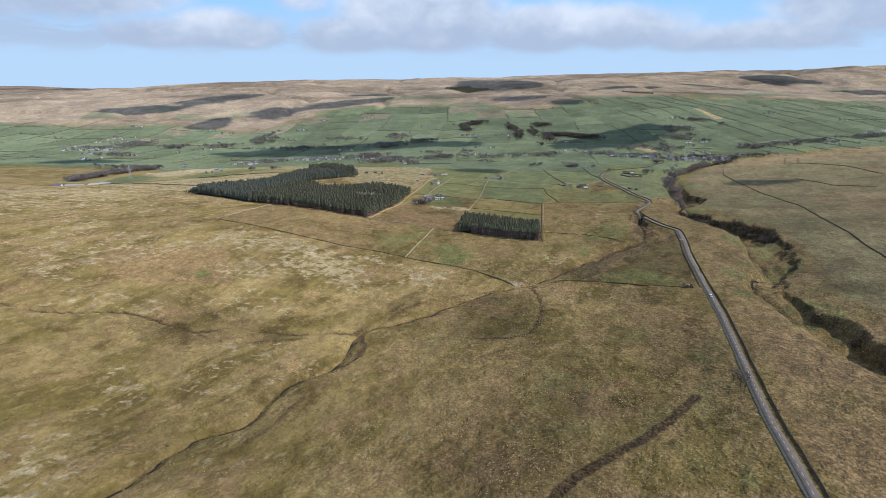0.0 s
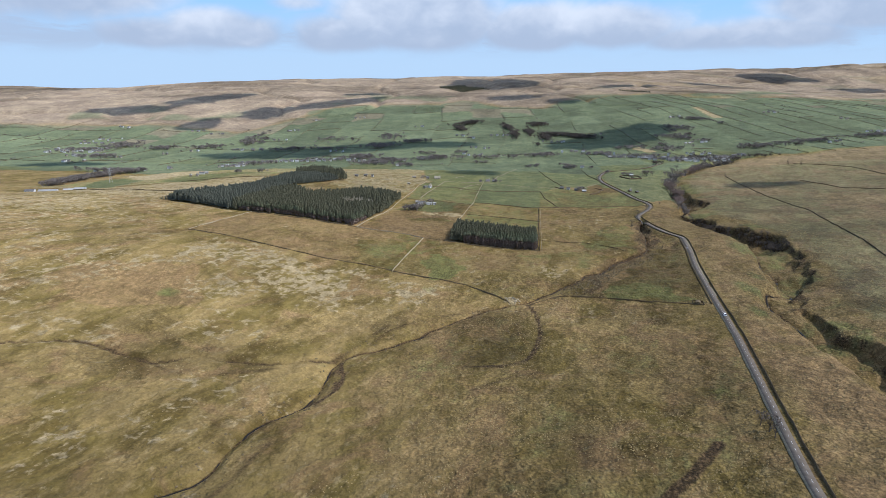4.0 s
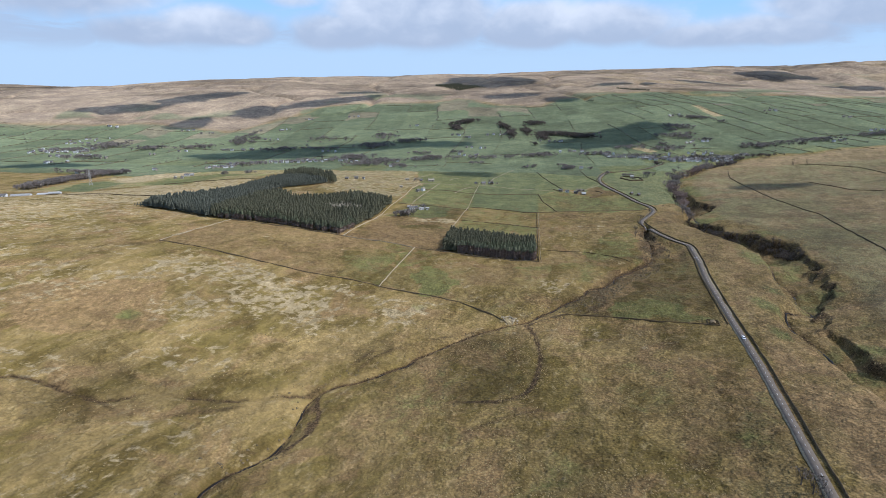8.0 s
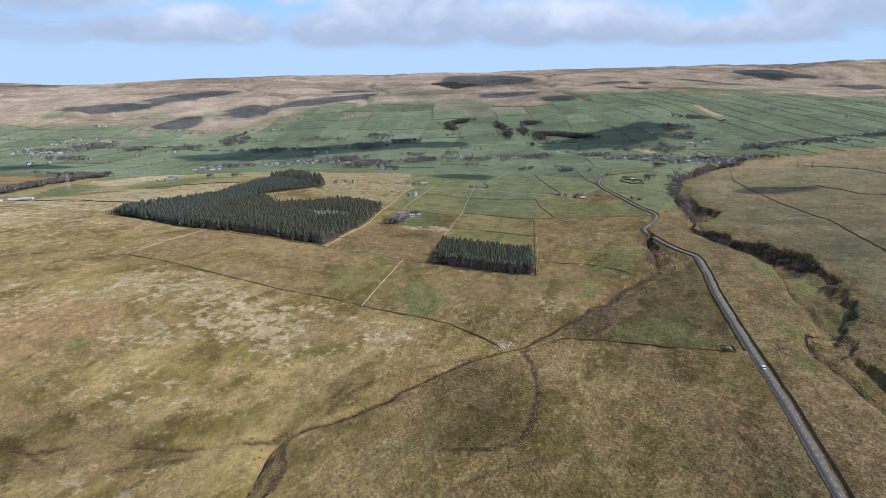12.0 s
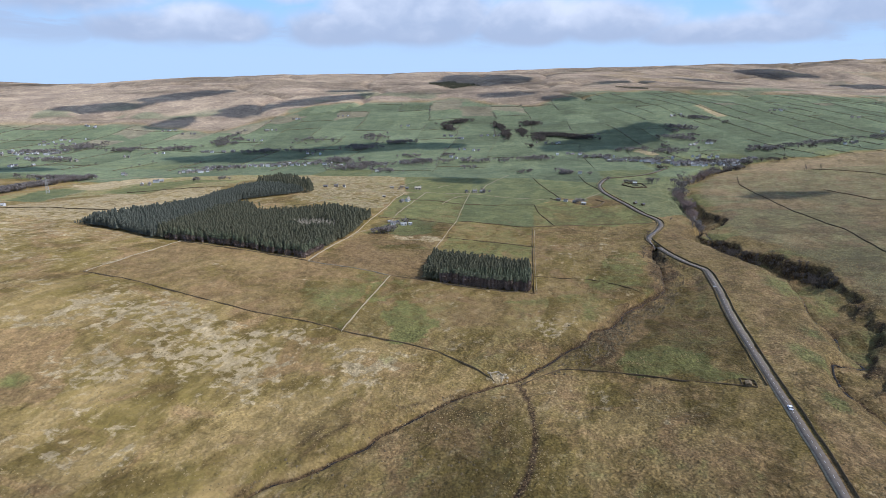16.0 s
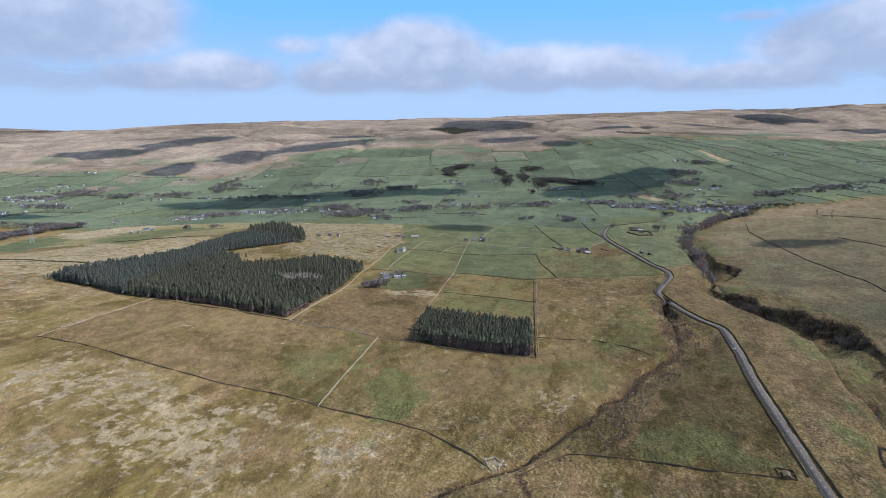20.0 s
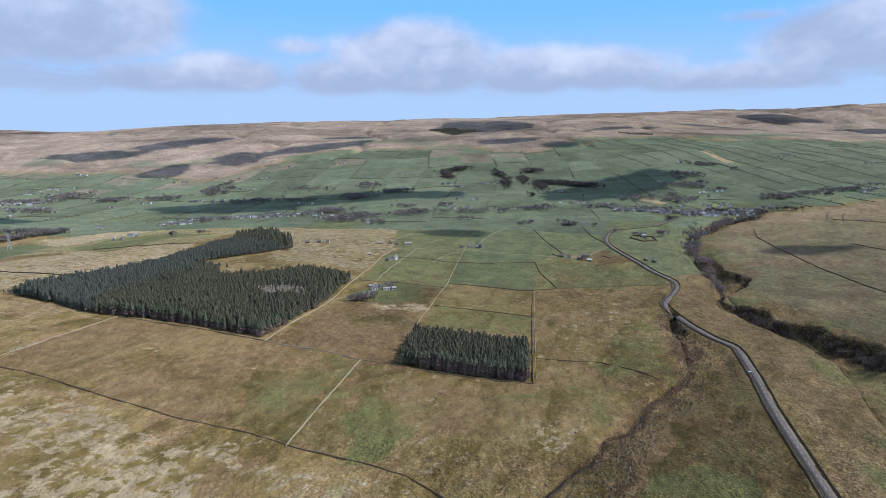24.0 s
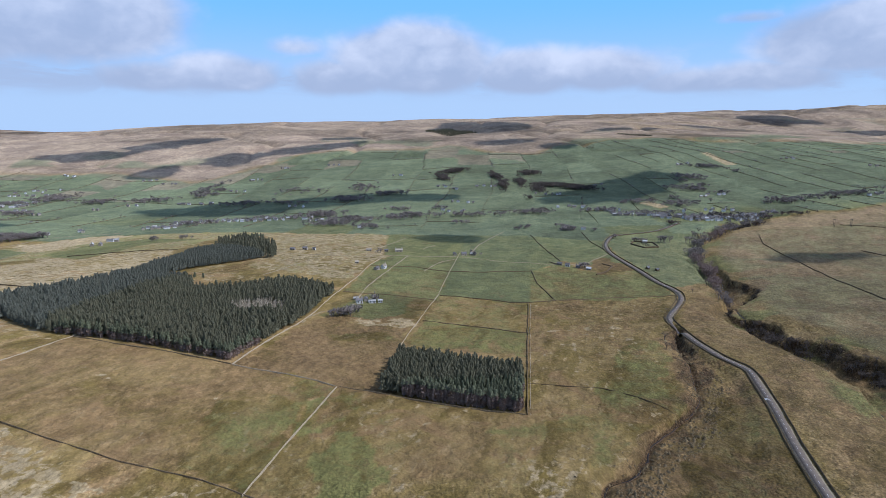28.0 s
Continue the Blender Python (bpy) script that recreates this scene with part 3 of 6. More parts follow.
field([(300, 880), (380, 930), (395, 1010), (430, 1110), (480, 1190), (400, 1235), (340, 1195), (305, 1130), (297, 1050), (302, 960)], 1.0, 0.0, 0.0, 1.05)
field([(96, 458), (125, 450), (156, 438), (196, 430), (228, 530), (258, 630), (240, 620), (205, 580), (160, 540), (122, 492)], 0.46, 0.0, 0.28, 0.72)
field([(129, 450), (144, 478), (172, 482), (190, 462), (184, 436), (156, 441)], 0.78, 0.0, 0.0, 0.86, True)
field([(867, 2100), (891, 2109), (894, 1926), (862, 1915)], 0.05, 0.9, 0.0, 1.1)
field([(484, 1517), (508, 1537), (528, 1457), (501, 1446)], 0.05, 0.9, 0.0, 1.1)
field([(-15, 828), (3, 904), (59, 883), (52, 815), (17, 824)], 0.62, 0.2, 0.0, 1.04)
field([(249, 1010), (279, 1043), (293, 988), (288, 954), (243, 947)], 0.15, 0.0, 0.6, 0.72, True)
field([(142, 818), (168, 829), (296, 852), (300, 945), (239, 947), (163, 948), (150, 880)], 0.55, 0.1, 0.15, 0.96)
field([(-310, 700), (-302, 771), (-264, 798), (-251, 885), (-273, 997), (-420, 1010), (-520, 800)], 0.1, 0.62, 0.2, 1.22, True)
field([(-420, 1010), (-273, 997), (-285, 1128), (-200, 1230), (-420, 1240), (-560, 1120), (-640, 900)], 0.45, 0.5, 0.1, 1.22, True)
field([(-237, 1219), (-179, 1078), (-170, 958), (-150, 880), (-46, 846), (-14, 979), (-30, 1200)], 0.34, 0.55, 0.12, 1.06, True)
field([(-13, 805), (25, 815), (24, 750), (-10, 728), (-31, 742), (-24, 774)], 0.62, 0.0, 0.1, 0.84, True)
field([(-35, 692), (16, 699), (21, 681), (-28, 678)], 0.6, 0.0, 0.1, 0.84, True)
field([(-37, 712), (-10, 732), (36, 737), (34, 729), (-8, 720)], 0.0, 0.7, 0.1, 1.1, True)
field([(-579, 1128), (-539, 1193), (-451, 1235), (-451, 1203), (-491, 1088), (-503, 1076)], 0.05, 0.8, 0.15, 1.2, True)
field([(-590, 1073), (-564, 1102), (-515, 1078), (-501, 957), (-486, 930), (-560, 960)], 0.9, 0.0, 0.0, 1.05)
field([(-470, 1044), (-456, 1124), (-393, 1178), (-302, 1138), (-356, 1096), (-372, 953)], 0.62, 0.15, 0.1, 1.05)
MOOR_EDGE = [(-3000, 2100), (-1375, 2137), (-1020, 2146), (-797, 2051), (-650, 1960), (-570, 2116), (-401, 2369), (-248, 2462), (10, 2331), (101, 2440), (224, 2290), (378, 2210), (504, 2360),
             (719, 2430), (1036, 2450), (1314, 2450), (1542, 2400), (3000, 2500)]


def far_fields(x, y):
    """Which small field a place on the dale sides belongs to: two whole numbers and the way to its edges."""
    right = x > 620 - 0.06 * y
    th = np.where(right, radians(7), radians(-6))
    u = x * np.cos(th) + y * np.sin(th)
    v = -x * np.sin(th) + y * np.cos(th)
    wide, deep = np.where(right, 66.0, 105.0), np.where(right, 290.0, 150.0)
    u = u + 9 * np.sin(v / 170.0) + 4 * np.sin(v / 57.0)
    i = np.floor(u / wide)
    v = v + 60 * hash01(i, 0 * i, 3) + 14 * np.sin(u / 60.0)
    j = np.floor(v / deep)
    return i + np.where(right, 500, 0), j, u / wide - i, v / deep - j


def cover(x, y):
    """Green, pale, rust and wet of the sward, and the tone of each field. Wet also carries the ravine face's painted
    shade.
    """
    n1, n2, n3 = fbm(x, y, 120, 31), fbm(x, y, 38, 32), fbm(x, y, 400, 33)
    green = 0.20 * step(n1, 0.5, 0.75)
    pale = 0.34 * step(n2, 0.55, 0.75)
    rust = 0.45 * step(fbm(x, y, 90, 34), 0.52, 0.72)
    tone = 1.0 + 0.34 * (fbm(x, y, 75, 43) - 0.5) + 0.22 * (fbm(x, y, 22, 44) - 0.5)
    # bleached bent grass below the long wall
    bent = [(-205, 462), (-190, 503), (-153, 521), (-107, 511), (-43, 490), (10, 468), (4, 428), (-20, 418), (-50, 414), (-88, 412), (-126, 408), (-153, 421), (-187, 450)]
    wx, wy = x + (fbm(x, y, 40, 37) - 0.5) * 60, y + (fbm(x, y, 30, 38) - 0.5) * 36
    pale = np.maximum(pale, inside(wx, wy, bent) * (0.34 + 0.22 * step(n2, 0.3, 0.65)))
    rust = np.maximum(rust, 0.9 * np.exp(-(((x + 205) / 40) ** 2 + ((y - 428) / 30) ** 2)))
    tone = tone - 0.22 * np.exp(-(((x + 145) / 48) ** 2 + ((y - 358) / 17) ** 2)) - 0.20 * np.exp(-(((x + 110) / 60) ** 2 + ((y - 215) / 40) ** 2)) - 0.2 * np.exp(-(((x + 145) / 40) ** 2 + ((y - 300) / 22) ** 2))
    rust = np.maximum(rust, 0.55 * np.exp(-(((x + 30) / 30) ** 2 + ((y - 320) / 38) ** 2)))
    # a foxy patch, a smooth pale slope and darker flats on the western moor
    foxy = inside(wx, wy, [(-238, 430), (-194, 459), (-164, 422), (-168, 392), (-204, 381), (-260, 395)])
    rust, green = np.maximum(rust, 0.75 * foxy), green * (1 - foxy)
    smooth_slope = inside(wx, wy, [(-164, 414), (-87, 412), (-57, 393), (-100, 362), (-146, 347), (-182, 363)])
    tone, pale = tone + 0.16 * smooth_slope, np.where(smooth_slope, pale * 0.5, pale)
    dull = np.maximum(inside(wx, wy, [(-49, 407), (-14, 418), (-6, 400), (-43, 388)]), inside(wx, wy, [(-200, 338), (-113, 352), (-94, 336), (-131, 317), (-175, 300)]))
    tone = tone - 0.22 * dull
    green = np.maximum(green, 0.75 * np.exp(-(((x + 175) / 11) ** 2 + ((y - 412) / 11) ** 2)))
    # greener bank by the burn, its sunlight added to the tone
    lit_bank = inside(wx, wy, [(-95, 318), (-64, 346), (-57, 335), (-64, 300), (-84, 279), (-105, 290)])
    green, tone = np.maximum(green, 0.30 * lit_bank), tone + 0.06 * lit_bank
    # lighter bent on the western rise, darker ground in the hollow and towards the road
    west = step(-x, -10, 150) * (y < 1000)
    tone = tone + 0.12 * west * (0.3 + 1.2 * (n1 - 0.3))
    pale = np.maximum(pale, west * 0.42 * step(n2, 0.42, 0.62))
    crest = np.exp(-(((x + 420) / 230) ** 2 + ((y - 640) / 230) ** 2))
    pale, tone = np.maximum(pale, 0.55 * crest), tone + 0.16 * crest
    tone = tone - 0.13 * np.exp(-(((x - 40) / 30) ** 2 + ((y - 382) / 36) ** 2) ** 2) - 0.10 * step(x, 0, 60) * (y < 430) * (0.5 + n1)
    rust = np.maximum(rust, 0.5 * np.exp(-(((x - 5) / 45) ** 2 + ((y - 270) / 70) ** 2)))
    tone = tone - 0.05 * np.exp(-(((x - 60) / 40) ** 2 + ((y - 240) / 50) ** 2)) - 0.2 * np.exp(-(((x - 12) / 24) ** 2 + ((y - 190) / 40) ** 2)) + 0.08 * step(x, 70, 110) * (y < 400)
    # beyond the road and the cleugh
    side = np.interp(y, road_line[:, 1], road_line[:, 0])
    east = step(x - side, 2, 14) * (y < 1216)
    rust, green = rust + east * (0.46 + 0.3 * n2 - rust) * 0.9, green * (1 - 0.4 * east)
    pale, tone = pale * (1 - 0.5 * east), tone + (0.11 * (1 - step(y, 330, 480)) - 0.10) * east * (y < 1000)
    tone = tone - 0.10 * step(x, 90, 130) * (1 - east) * (y < 850)
    rush = np.exp(-(((x - 243) / 12) ** 2 + ((y - 462) / 24) ** 2)) + np.exp(-(((x - 221) / 8) ** 2 + ((y - 409) / 16) ** 2)) + np.exp(-(((x - 305) / 12) ** 2 + ((y - 600) / 34) ** 2)) + 0.8 * np.exp(-(((x - 268) / 10) ** 2 + ((y - 500) / 30) ** 2))
    green = np.maximum(green, 0.85 * rush)
    beyond = east * step(x - np.interp(y, cleugh_line[:, 1], cleugh_line[:, 0]), 8, 40)
    green = np.maximum(green, beyond * (0.27 + 0.34 * step(n1, 0.38, 0.62)))
    rust, tone = rust * (1 - 0.35 * beyond), tone - 0.07 * beyond
    # the dale and its sides
    edge = np.interp(x, [p[0] for p in MOOR_EDGE], [p[1] for p in MOOR_EDGE]) + (n1 - 0.5) * 120 + (n3 - 0.5) * 160
    start = np.interp(x, [-3000, -700, -300, 300, 380, 440, 500, 560, 700, 1000, 3000], [1300, 1180, 1170, 1150, 1130, 1165, 1230, 1280, 1330, 1400, 1500]) + (n2 - 0.5) * 40
    dale = step(y, start - 25, start + 25) * (1 - step(y, edge - 90, edge + 110))
    i, j, fu, fv = far_fields(x, y)
    h = hash01(i, j, 9)
    green = green + dale * (np.where(h > 0.08, 0.84 + 0.16 * h, 0.66) - green)
    rust, pale = rust * (1 - dale), pale * (1 - dale) + dale * 0.25 * (h < 0.06)
    tone = tone + dale * (0.36 * (hash01(i, j, 12) - 0.5) - 0.04 + 0.34 * (fbm(x, y, 60, 69) - 0.5))
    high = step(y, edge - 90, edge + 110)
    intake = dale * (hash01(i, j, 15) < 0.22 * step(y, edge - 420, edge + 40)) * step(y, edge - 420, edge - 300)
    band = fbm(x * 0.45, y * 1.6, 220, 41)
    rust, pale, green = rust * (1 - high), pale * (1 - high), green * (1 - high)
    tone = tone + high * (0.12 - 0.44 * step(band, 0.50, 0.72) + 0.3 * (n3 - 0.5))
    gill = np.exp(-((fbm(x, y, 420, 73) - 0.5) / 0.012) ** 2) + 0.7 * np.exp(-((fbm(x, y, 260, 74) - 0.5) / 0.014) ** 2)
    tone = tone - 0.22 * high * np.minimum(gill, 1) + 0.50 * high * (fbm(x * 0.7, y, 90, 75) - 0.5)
    heath_haze = np.maximum(high * (1 - 0.6 * step(fbm(x, y, 190, 65), 0.54, 0.70) * (1 - step(y, edge + 150, edge + 500))), 0.55 * intake)
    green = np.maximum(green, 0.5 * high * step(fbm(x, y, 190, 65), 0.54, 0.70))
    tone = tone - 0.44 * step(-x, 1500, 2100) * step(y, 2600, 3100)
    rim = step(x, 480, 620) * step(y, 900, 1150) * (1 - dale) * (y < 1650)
    # moor beyond the ravine takes some of that hazy grey too
    heath_haze = np.maximum(heath_haze, np.maximum(0.42 * np.maximum(beyond, rim), 0.20 * east) * (1 - dale))
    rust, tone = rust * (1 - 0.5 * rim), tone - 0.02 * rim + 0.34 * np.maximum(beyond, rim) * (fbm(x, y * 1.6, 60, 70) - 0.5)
    meadow = dale * step(green, 0.45, 0.75) * (0.45 + 0.55 * step(hash01(i, j, 21), 0.1, 0.6))
    meadow = np.maximum(meadow, 0.85 * step(y, 1300, 1500) * step(green, 0.10, 0.40))
    pale = np.maximum(pale, dale * 0.42 * (hash01(i, j, 23) > 0.86))
    # haze over the far west, painted as a lighter ground tone
    tone = tone + 0.22 * step(-x, 150, 900) * step(y, 1100, 1300)
    # the moor far to the east is heather and rough pasture
    east_moor = high * step(x, 300, 900)
    patch = step(hash01(np.floor(x / 210 + 0.3 * y / 210), np.floor(y / 150), 5), 0.55, 0.6)
    heath_haze, green = heath_haze * (1 - 0.35 * east_moor * patch), green + east_moor * patch * 0.30
    tone = tone - 0.06 * east_moor
    sx, sy = x + (fbm(x, y, 24, 46) - 0.5) * 34, y + (fbm(x, y, 24, 47) - 0.5) * 34
    for poly, g, p, r, t, ragged in FIELDS:
        m = inside(sx, sy, poly) if ragged else inside(x, y, poly)
        w = 0.75 + 0.5 * n2[m]
        t = t + 0.30 * (fbm(x[m], y[m], 30, 48) - 0.5)
        green[m], pale[m], rust[m], tone[m] = g * w * (0.85 if poly[0][1] < 800 else 1.1), p * w, r * w, t
        meadow[m] = min(0.5, 0.55 * g) if poly[0][1] > 795 else 0.0
    wet = np.zeros_like(x)
    d = distance(x, y, burn_line, 60)
    wet = np.maximum(wet, (1.0 - step(d, 0.3, 0.5 + 1.1 * fbm(x, y, 20, 39))) * (0.55 + 0.45 * step(fbm(x, y, 8, 66), 0.35, 0.55)))
    wet = np.maximum(wet, 0.95 * (1 - step(d, 0.6, 1.9)) * step(y, 330, 380))
    wet = np.maximum(wet, 0.7 * np.exp(-(d / 14) ** 2) * step(y, 455, 500) * step(n2, 0.35, 0.6))
    broken = 0.45 + 0.55 * step(fbm(x, y, 16, 49), 0.36, 0.6)
    wet = np.maximum(wet, 0.8 * broken * (1 - step(distance(x, y, sike_line, 20), 0.5, 2.2)))
    wet = np.maximum(wet, 0.9 * (0.4 + 0.6 * broken) * (1 - step(distance(x, y, resample(HOLLOW, 4), 20), 0.6, 2.8)))
    for line in DRAINS:
        wet = np.maximum(wet, 0.55 * broken * (1 - step(distance(x, y, resample(line, 5), 20), 0.5, 3.0)))
    gully = [(127, 455), (143, 480), (166, 517), (198, 572), (231, 630), (250, 655), (248, 700), (250, 745), (238, 735), (224, 690), (212, 640), (200, 600), (170, 572), (150, 545), (125, 512)]
    wet = np.maximum(wet, inside(sx, sy, gully) * (0.04 + 0.14 * step(y, 600, 650) + (0.50 + 0.20 * step(y, 620, 660)) * step(0.45 * fbm(x, y, 18, 45) + 0.55 * fbm(x, y, 6, 46), 0.50, 0.62)) * step(y, 450, 520))
    peaty = inside(x + 0.35 * (sx - x), y + 0.35 * (sy - y), gully)
    tone, rust, green = tone + (0.11 - 0.07 * step(y, 600, 660)) * peaty, np.where(peaty, 0.55 + 0.3 * n2, rust), np.where(peaty, 0.15 * green, green)
    # sunlight on the slope west of the gully, painted as lighter tone
    tone = tone + 0.04 * inside(sx, sy, [(60, 455), (100, 500), (150, 560), (200, 612), (222, 690), (240, 760), (200, 770), (175, 660), (130, 585), (60, 520)])
    bank = inside(sx, sy, [(120, 520), (150, 555), (195, 600), (215, 660), (225, 720), (190, 700), (160, 620), (125, 560)])
    green, rust = np.maximum(green, bank * (0.35 + 0.4 * n2)), np.where(bank, rust * 0.3, rust)
    wet = np.maximum(wet, 0.35 * inside(sx, sy, [(19, 344), (56, 350), (71, 396), (66, 430), (30, 414), (8, 385)]) * step(n2, 0.4, 0.7))
    wet = np.maximum(wet, 0.55 * inside(sx, sy, [(108, 455), (124, 458), (142, 490), (138, 503), (122, 482)]))
    for line in OLD_BANKS:
        pale = np.maximum(pale, 0.62 * broken * (1 - step(distance(x, y, resample(line, 5), 20), 0.6, 2.2)))
    tone = tone - 0.11 * inside(sx, sy, [(12, 350), (30, 341), (56, 350), (71, 396), (68, 432), (30, 414), (4, 388)])
    dc = distance(x, y, cleugh_line, 60)
    pale = np.maximum(pale, 0.75 * np.exp(-(((x - 59) / 9) ** 2 + ((y - 450) / 6) ** 2)))
    wet = np.maximum(wet, 0.85 * broken * (1 - step(distance(x, y, beck_line, 20), 0.6, 2.4)))
    # shade on the steep ravine face, painted in with the peat colour
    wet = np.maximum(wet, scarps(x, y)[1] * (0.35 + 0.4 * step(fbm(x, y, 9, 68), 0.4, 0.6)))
    green = np.maximum(green, 0.6 * np.exp(-(dc / 34) ** 2) * step(fbm(x, y, 28, 63), 0.40, 0.62) * (y > 330) * (y < 900))
    wet = np.maximum(wet, 0.5 * np.exp(-(((x + 30) / 22) ** 2 + ((y - 722) / 16) ** 2)) * step(n2, 0.3, 0.6))
    d = distance(x, y, [(30, 160), (41, 178), (50, 188), (65, 199), (83, 212), (100, 227), (119, 247)], 20)
    wet = np.maximum(wet, 0.78 * (1 - step(d, 1.6, 3.8)))
    wet = np.maximum(wet, 0.35 * np.exp(-(((x - 16) / 9) ** 2 + ((y - 178) / 14) ** 2)) + 0.3 * np.exp(-(((x - 62) / 20) ** 2 + ((y - 255) / 12) ** 2)))
    shape = np.sin(np.pi * np.clip((y - 292) / 64, 0, 1)) * 10
    dx = x - np.interp(y, burn_line[:, 1], burn_line[:, 0])
    wet = np.maximum(wet, (dx > 0) * (dx < shape) * (0.30 + 0.5 * step(fbm(x, y, 5, 67), 0.40, 0.62)))
    wet = np.maximum(wet, (shape > 2) * (1 - step(np.abs(dx - shape), 0.5, 1.7)) * 0.95)
    tone = tone - 0.07 * step(y, 440, 500) * (1 - step(y, 780, 880)) * step(x, -40, 20)
    tone = tone - 0.17 * (1 - step(y, 900, 1300)) - 0.05 * step(x, -20, 60) * (1 - step(y, 380, 470))
    green = np.maximum(green, 0.75 * np.exp(-(((x - 300 - 0.25 * (y - 600)) / 13) ** 2 + ((y - 600) / 48) ** 2)))
    verge_x = np.interp(y, road_line[:, 1], road_line[:, 0])
    near = 1 - step(y, 430, 560)
    rust = np.maximum(rust, near * step(x, verge_x + 4, verge_x + 10) * (1 - step(x, 225, 245)) * (0.30 + 0.55 * step(fbm(x, y, 38, 93), 0.42, 0.62)))
    rust = np.maximum(rust, near * 0.55 * step(fbm(x, y, 52, 91), 0.53, 0.66) * step(x, -60, 0))
    green = np.maximum(green, near * 0.42 * step(fbm(x, y, 46, 92), 0.54, 0.68) * step(x, -60, 0) * (x < verge_x))
    tone = tone - 0.10 * (1 - step(y, 190, 270)) * step(x, -70, -30) * (1 - step(x, 45, 75))
    over_beck = np.interp(y, [r[0] for r in RAVINE], [r[3] for r in RAVINE])
    shelf = step(x, over_beck, over_beck + 6) * (1 - step(x, over_beck + 70, over_beck + 150)) * step(y, 560, 640) * (1 - step(y, 1150, 1220)) * (1 - dale)
    green = np.maximum(green, shelf * (0.30 + 0.40 * step(fbm(x, y * 1.8, 46, 96), 0.42, 0.60)))
    tone = tone + 0.06 * step(x, over_beck + 4, over_beck + 40) * step(y, 300, 420) * (1 - step(y, 850, 1050))
    tone = tone - 0.08 * step(x, 95, 135) * (1 - step(x, 230, 260)) * (1 - step(y, 450, 540))
    return green, pale, rust, wet, tone, heath_haze, meadow


def build_ground():
    ys = list(np.linspace(-2600, -90, 22))
    d = 100.0
    while d - 180 < 4990:
        ys.append(d - 180)
        d *= 1.0046
    ys = np.array(ys)
    inner = np.linspace(-1, 1, 401)
    outer = np.linspace(0, 1, 19)[1:] ** 1.6
    wide = 0.80 * np.maximum(ys, 0) + 75
    rows = []
    rim = np.array(RAVINE, float).T
    for w, v in zip(wide, ys):
        left, right = np.interp(v, rim[0], rim[1]) - 6, np.interp(v, rim[0], rim[3]) + 11
        channel = np.interp(v, burn_line[:, 1], burn_line[:, 0])
        row = np.concatenate([-(w + (5400 - w) * outer)[::-1], inner * w, w + (5400 - w) * outer, np.linspace(left, right, 46), channel + 9 * np.linspace(-1, 1, 21)])
        rows.append(np.sort(row))
    x = np.array(rows)
    y = np.repeat(ys[:, None], x.shape[1], 1)
    nr, nc = x.shape
    xf, yf = x.ravel(), y.ravel()
    z = height(xf, yf)
    idx = np.arange(nr * nc).reshape(nr, nc)
    quads = np.stack([idx[:-1, :-1], idx[:-1, 1:], idx[1:, 1:], idx[1:, :-1]], -1).reshape(-1, 4)
    me = from_arrays("ground", np.stack([xf, yf, z], 1), quads, M_GROUND, True)
    g, p, r, w, t, h, mw = cover(xf, yf)
    e = me.attributes.new("meadow", "FLOAT", "POINT")
    e.data.foreach_set("value", mw.astype(np.float32))
    c = me.attributes.new("heath_haze", "FLOAT", "POINT")
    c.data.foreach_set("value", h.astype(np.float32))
    a = me.attributes.new("cover", "FLOAT_COLOR", "POINT")
    a.data.foreach_set("color", np.clip(np.stack([g, p, r, w], 1), 0, 1).astype(np.float32).ravel())
    b = me.attributes.new("field_tone", "FLOAT", "POINT")
    b.data.foreach_set("value", t.astype(np.float32))
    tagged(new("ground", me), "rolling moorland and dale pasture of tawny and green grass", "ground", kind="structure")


build_ground()


# ---------------------------------------------------------------- lines on the land: road, walls, water
def ribbon(name, line, half, lift, mat, parent=None, label="", wobble=0.0, thick=0.25):
    """A strip of ground laid along a line, with its edges turned down into the ground."""
    p = np.array(line)
    t = np.gradient(p, axis=0)
    t /= np.hypot(t[:, 0], t[:, 1])[:, None]
    nrm = np.stack([-t[:, 1], t[:, 0]], 1)
    w1 = half + wobble * (fbm(p[:, 0], p[:, 1], 6, 51) - 0.5) * 2
    w2 = half + wobble * (fbm(p[:, 0], p[:, 1], 6, 52) - 0.5) * 2
    a, b = p + nrm * w1[:, None], p - nrm * w2[:, None]
    zc = height(p[:, 0], p[:, 1], False)
    verts = []
    for k in range(len(p)):
        verts += [(*a[k], zc[k] + lift - thick), (*a[k], zc[k] + lift), (*p[k], zc[k] + lift + 0.04), (*b[k], zc[k] + lift), (*b[k], zc[k] + lift - thick)]
    faces = [(5 * k + j, 5 * k + j + 1, 5 * k + j + 6, 5 * k + j + 5) for k in range(len(p) - 1) for j in range(4)]
    return link_mesh(name, verts, faces, mat, parent, label, True)


road = ribbon("road", road_line, 2.05, 0.16, M_ASPHALT)
tagged(road, "grey two-lane moorland road with a dashed white centre line", "road", kind="structure")
ribbon("verge", road_line, 2.95, 0.06, M_VERGE, road, "trodden gravel and grass verge", 0.5)


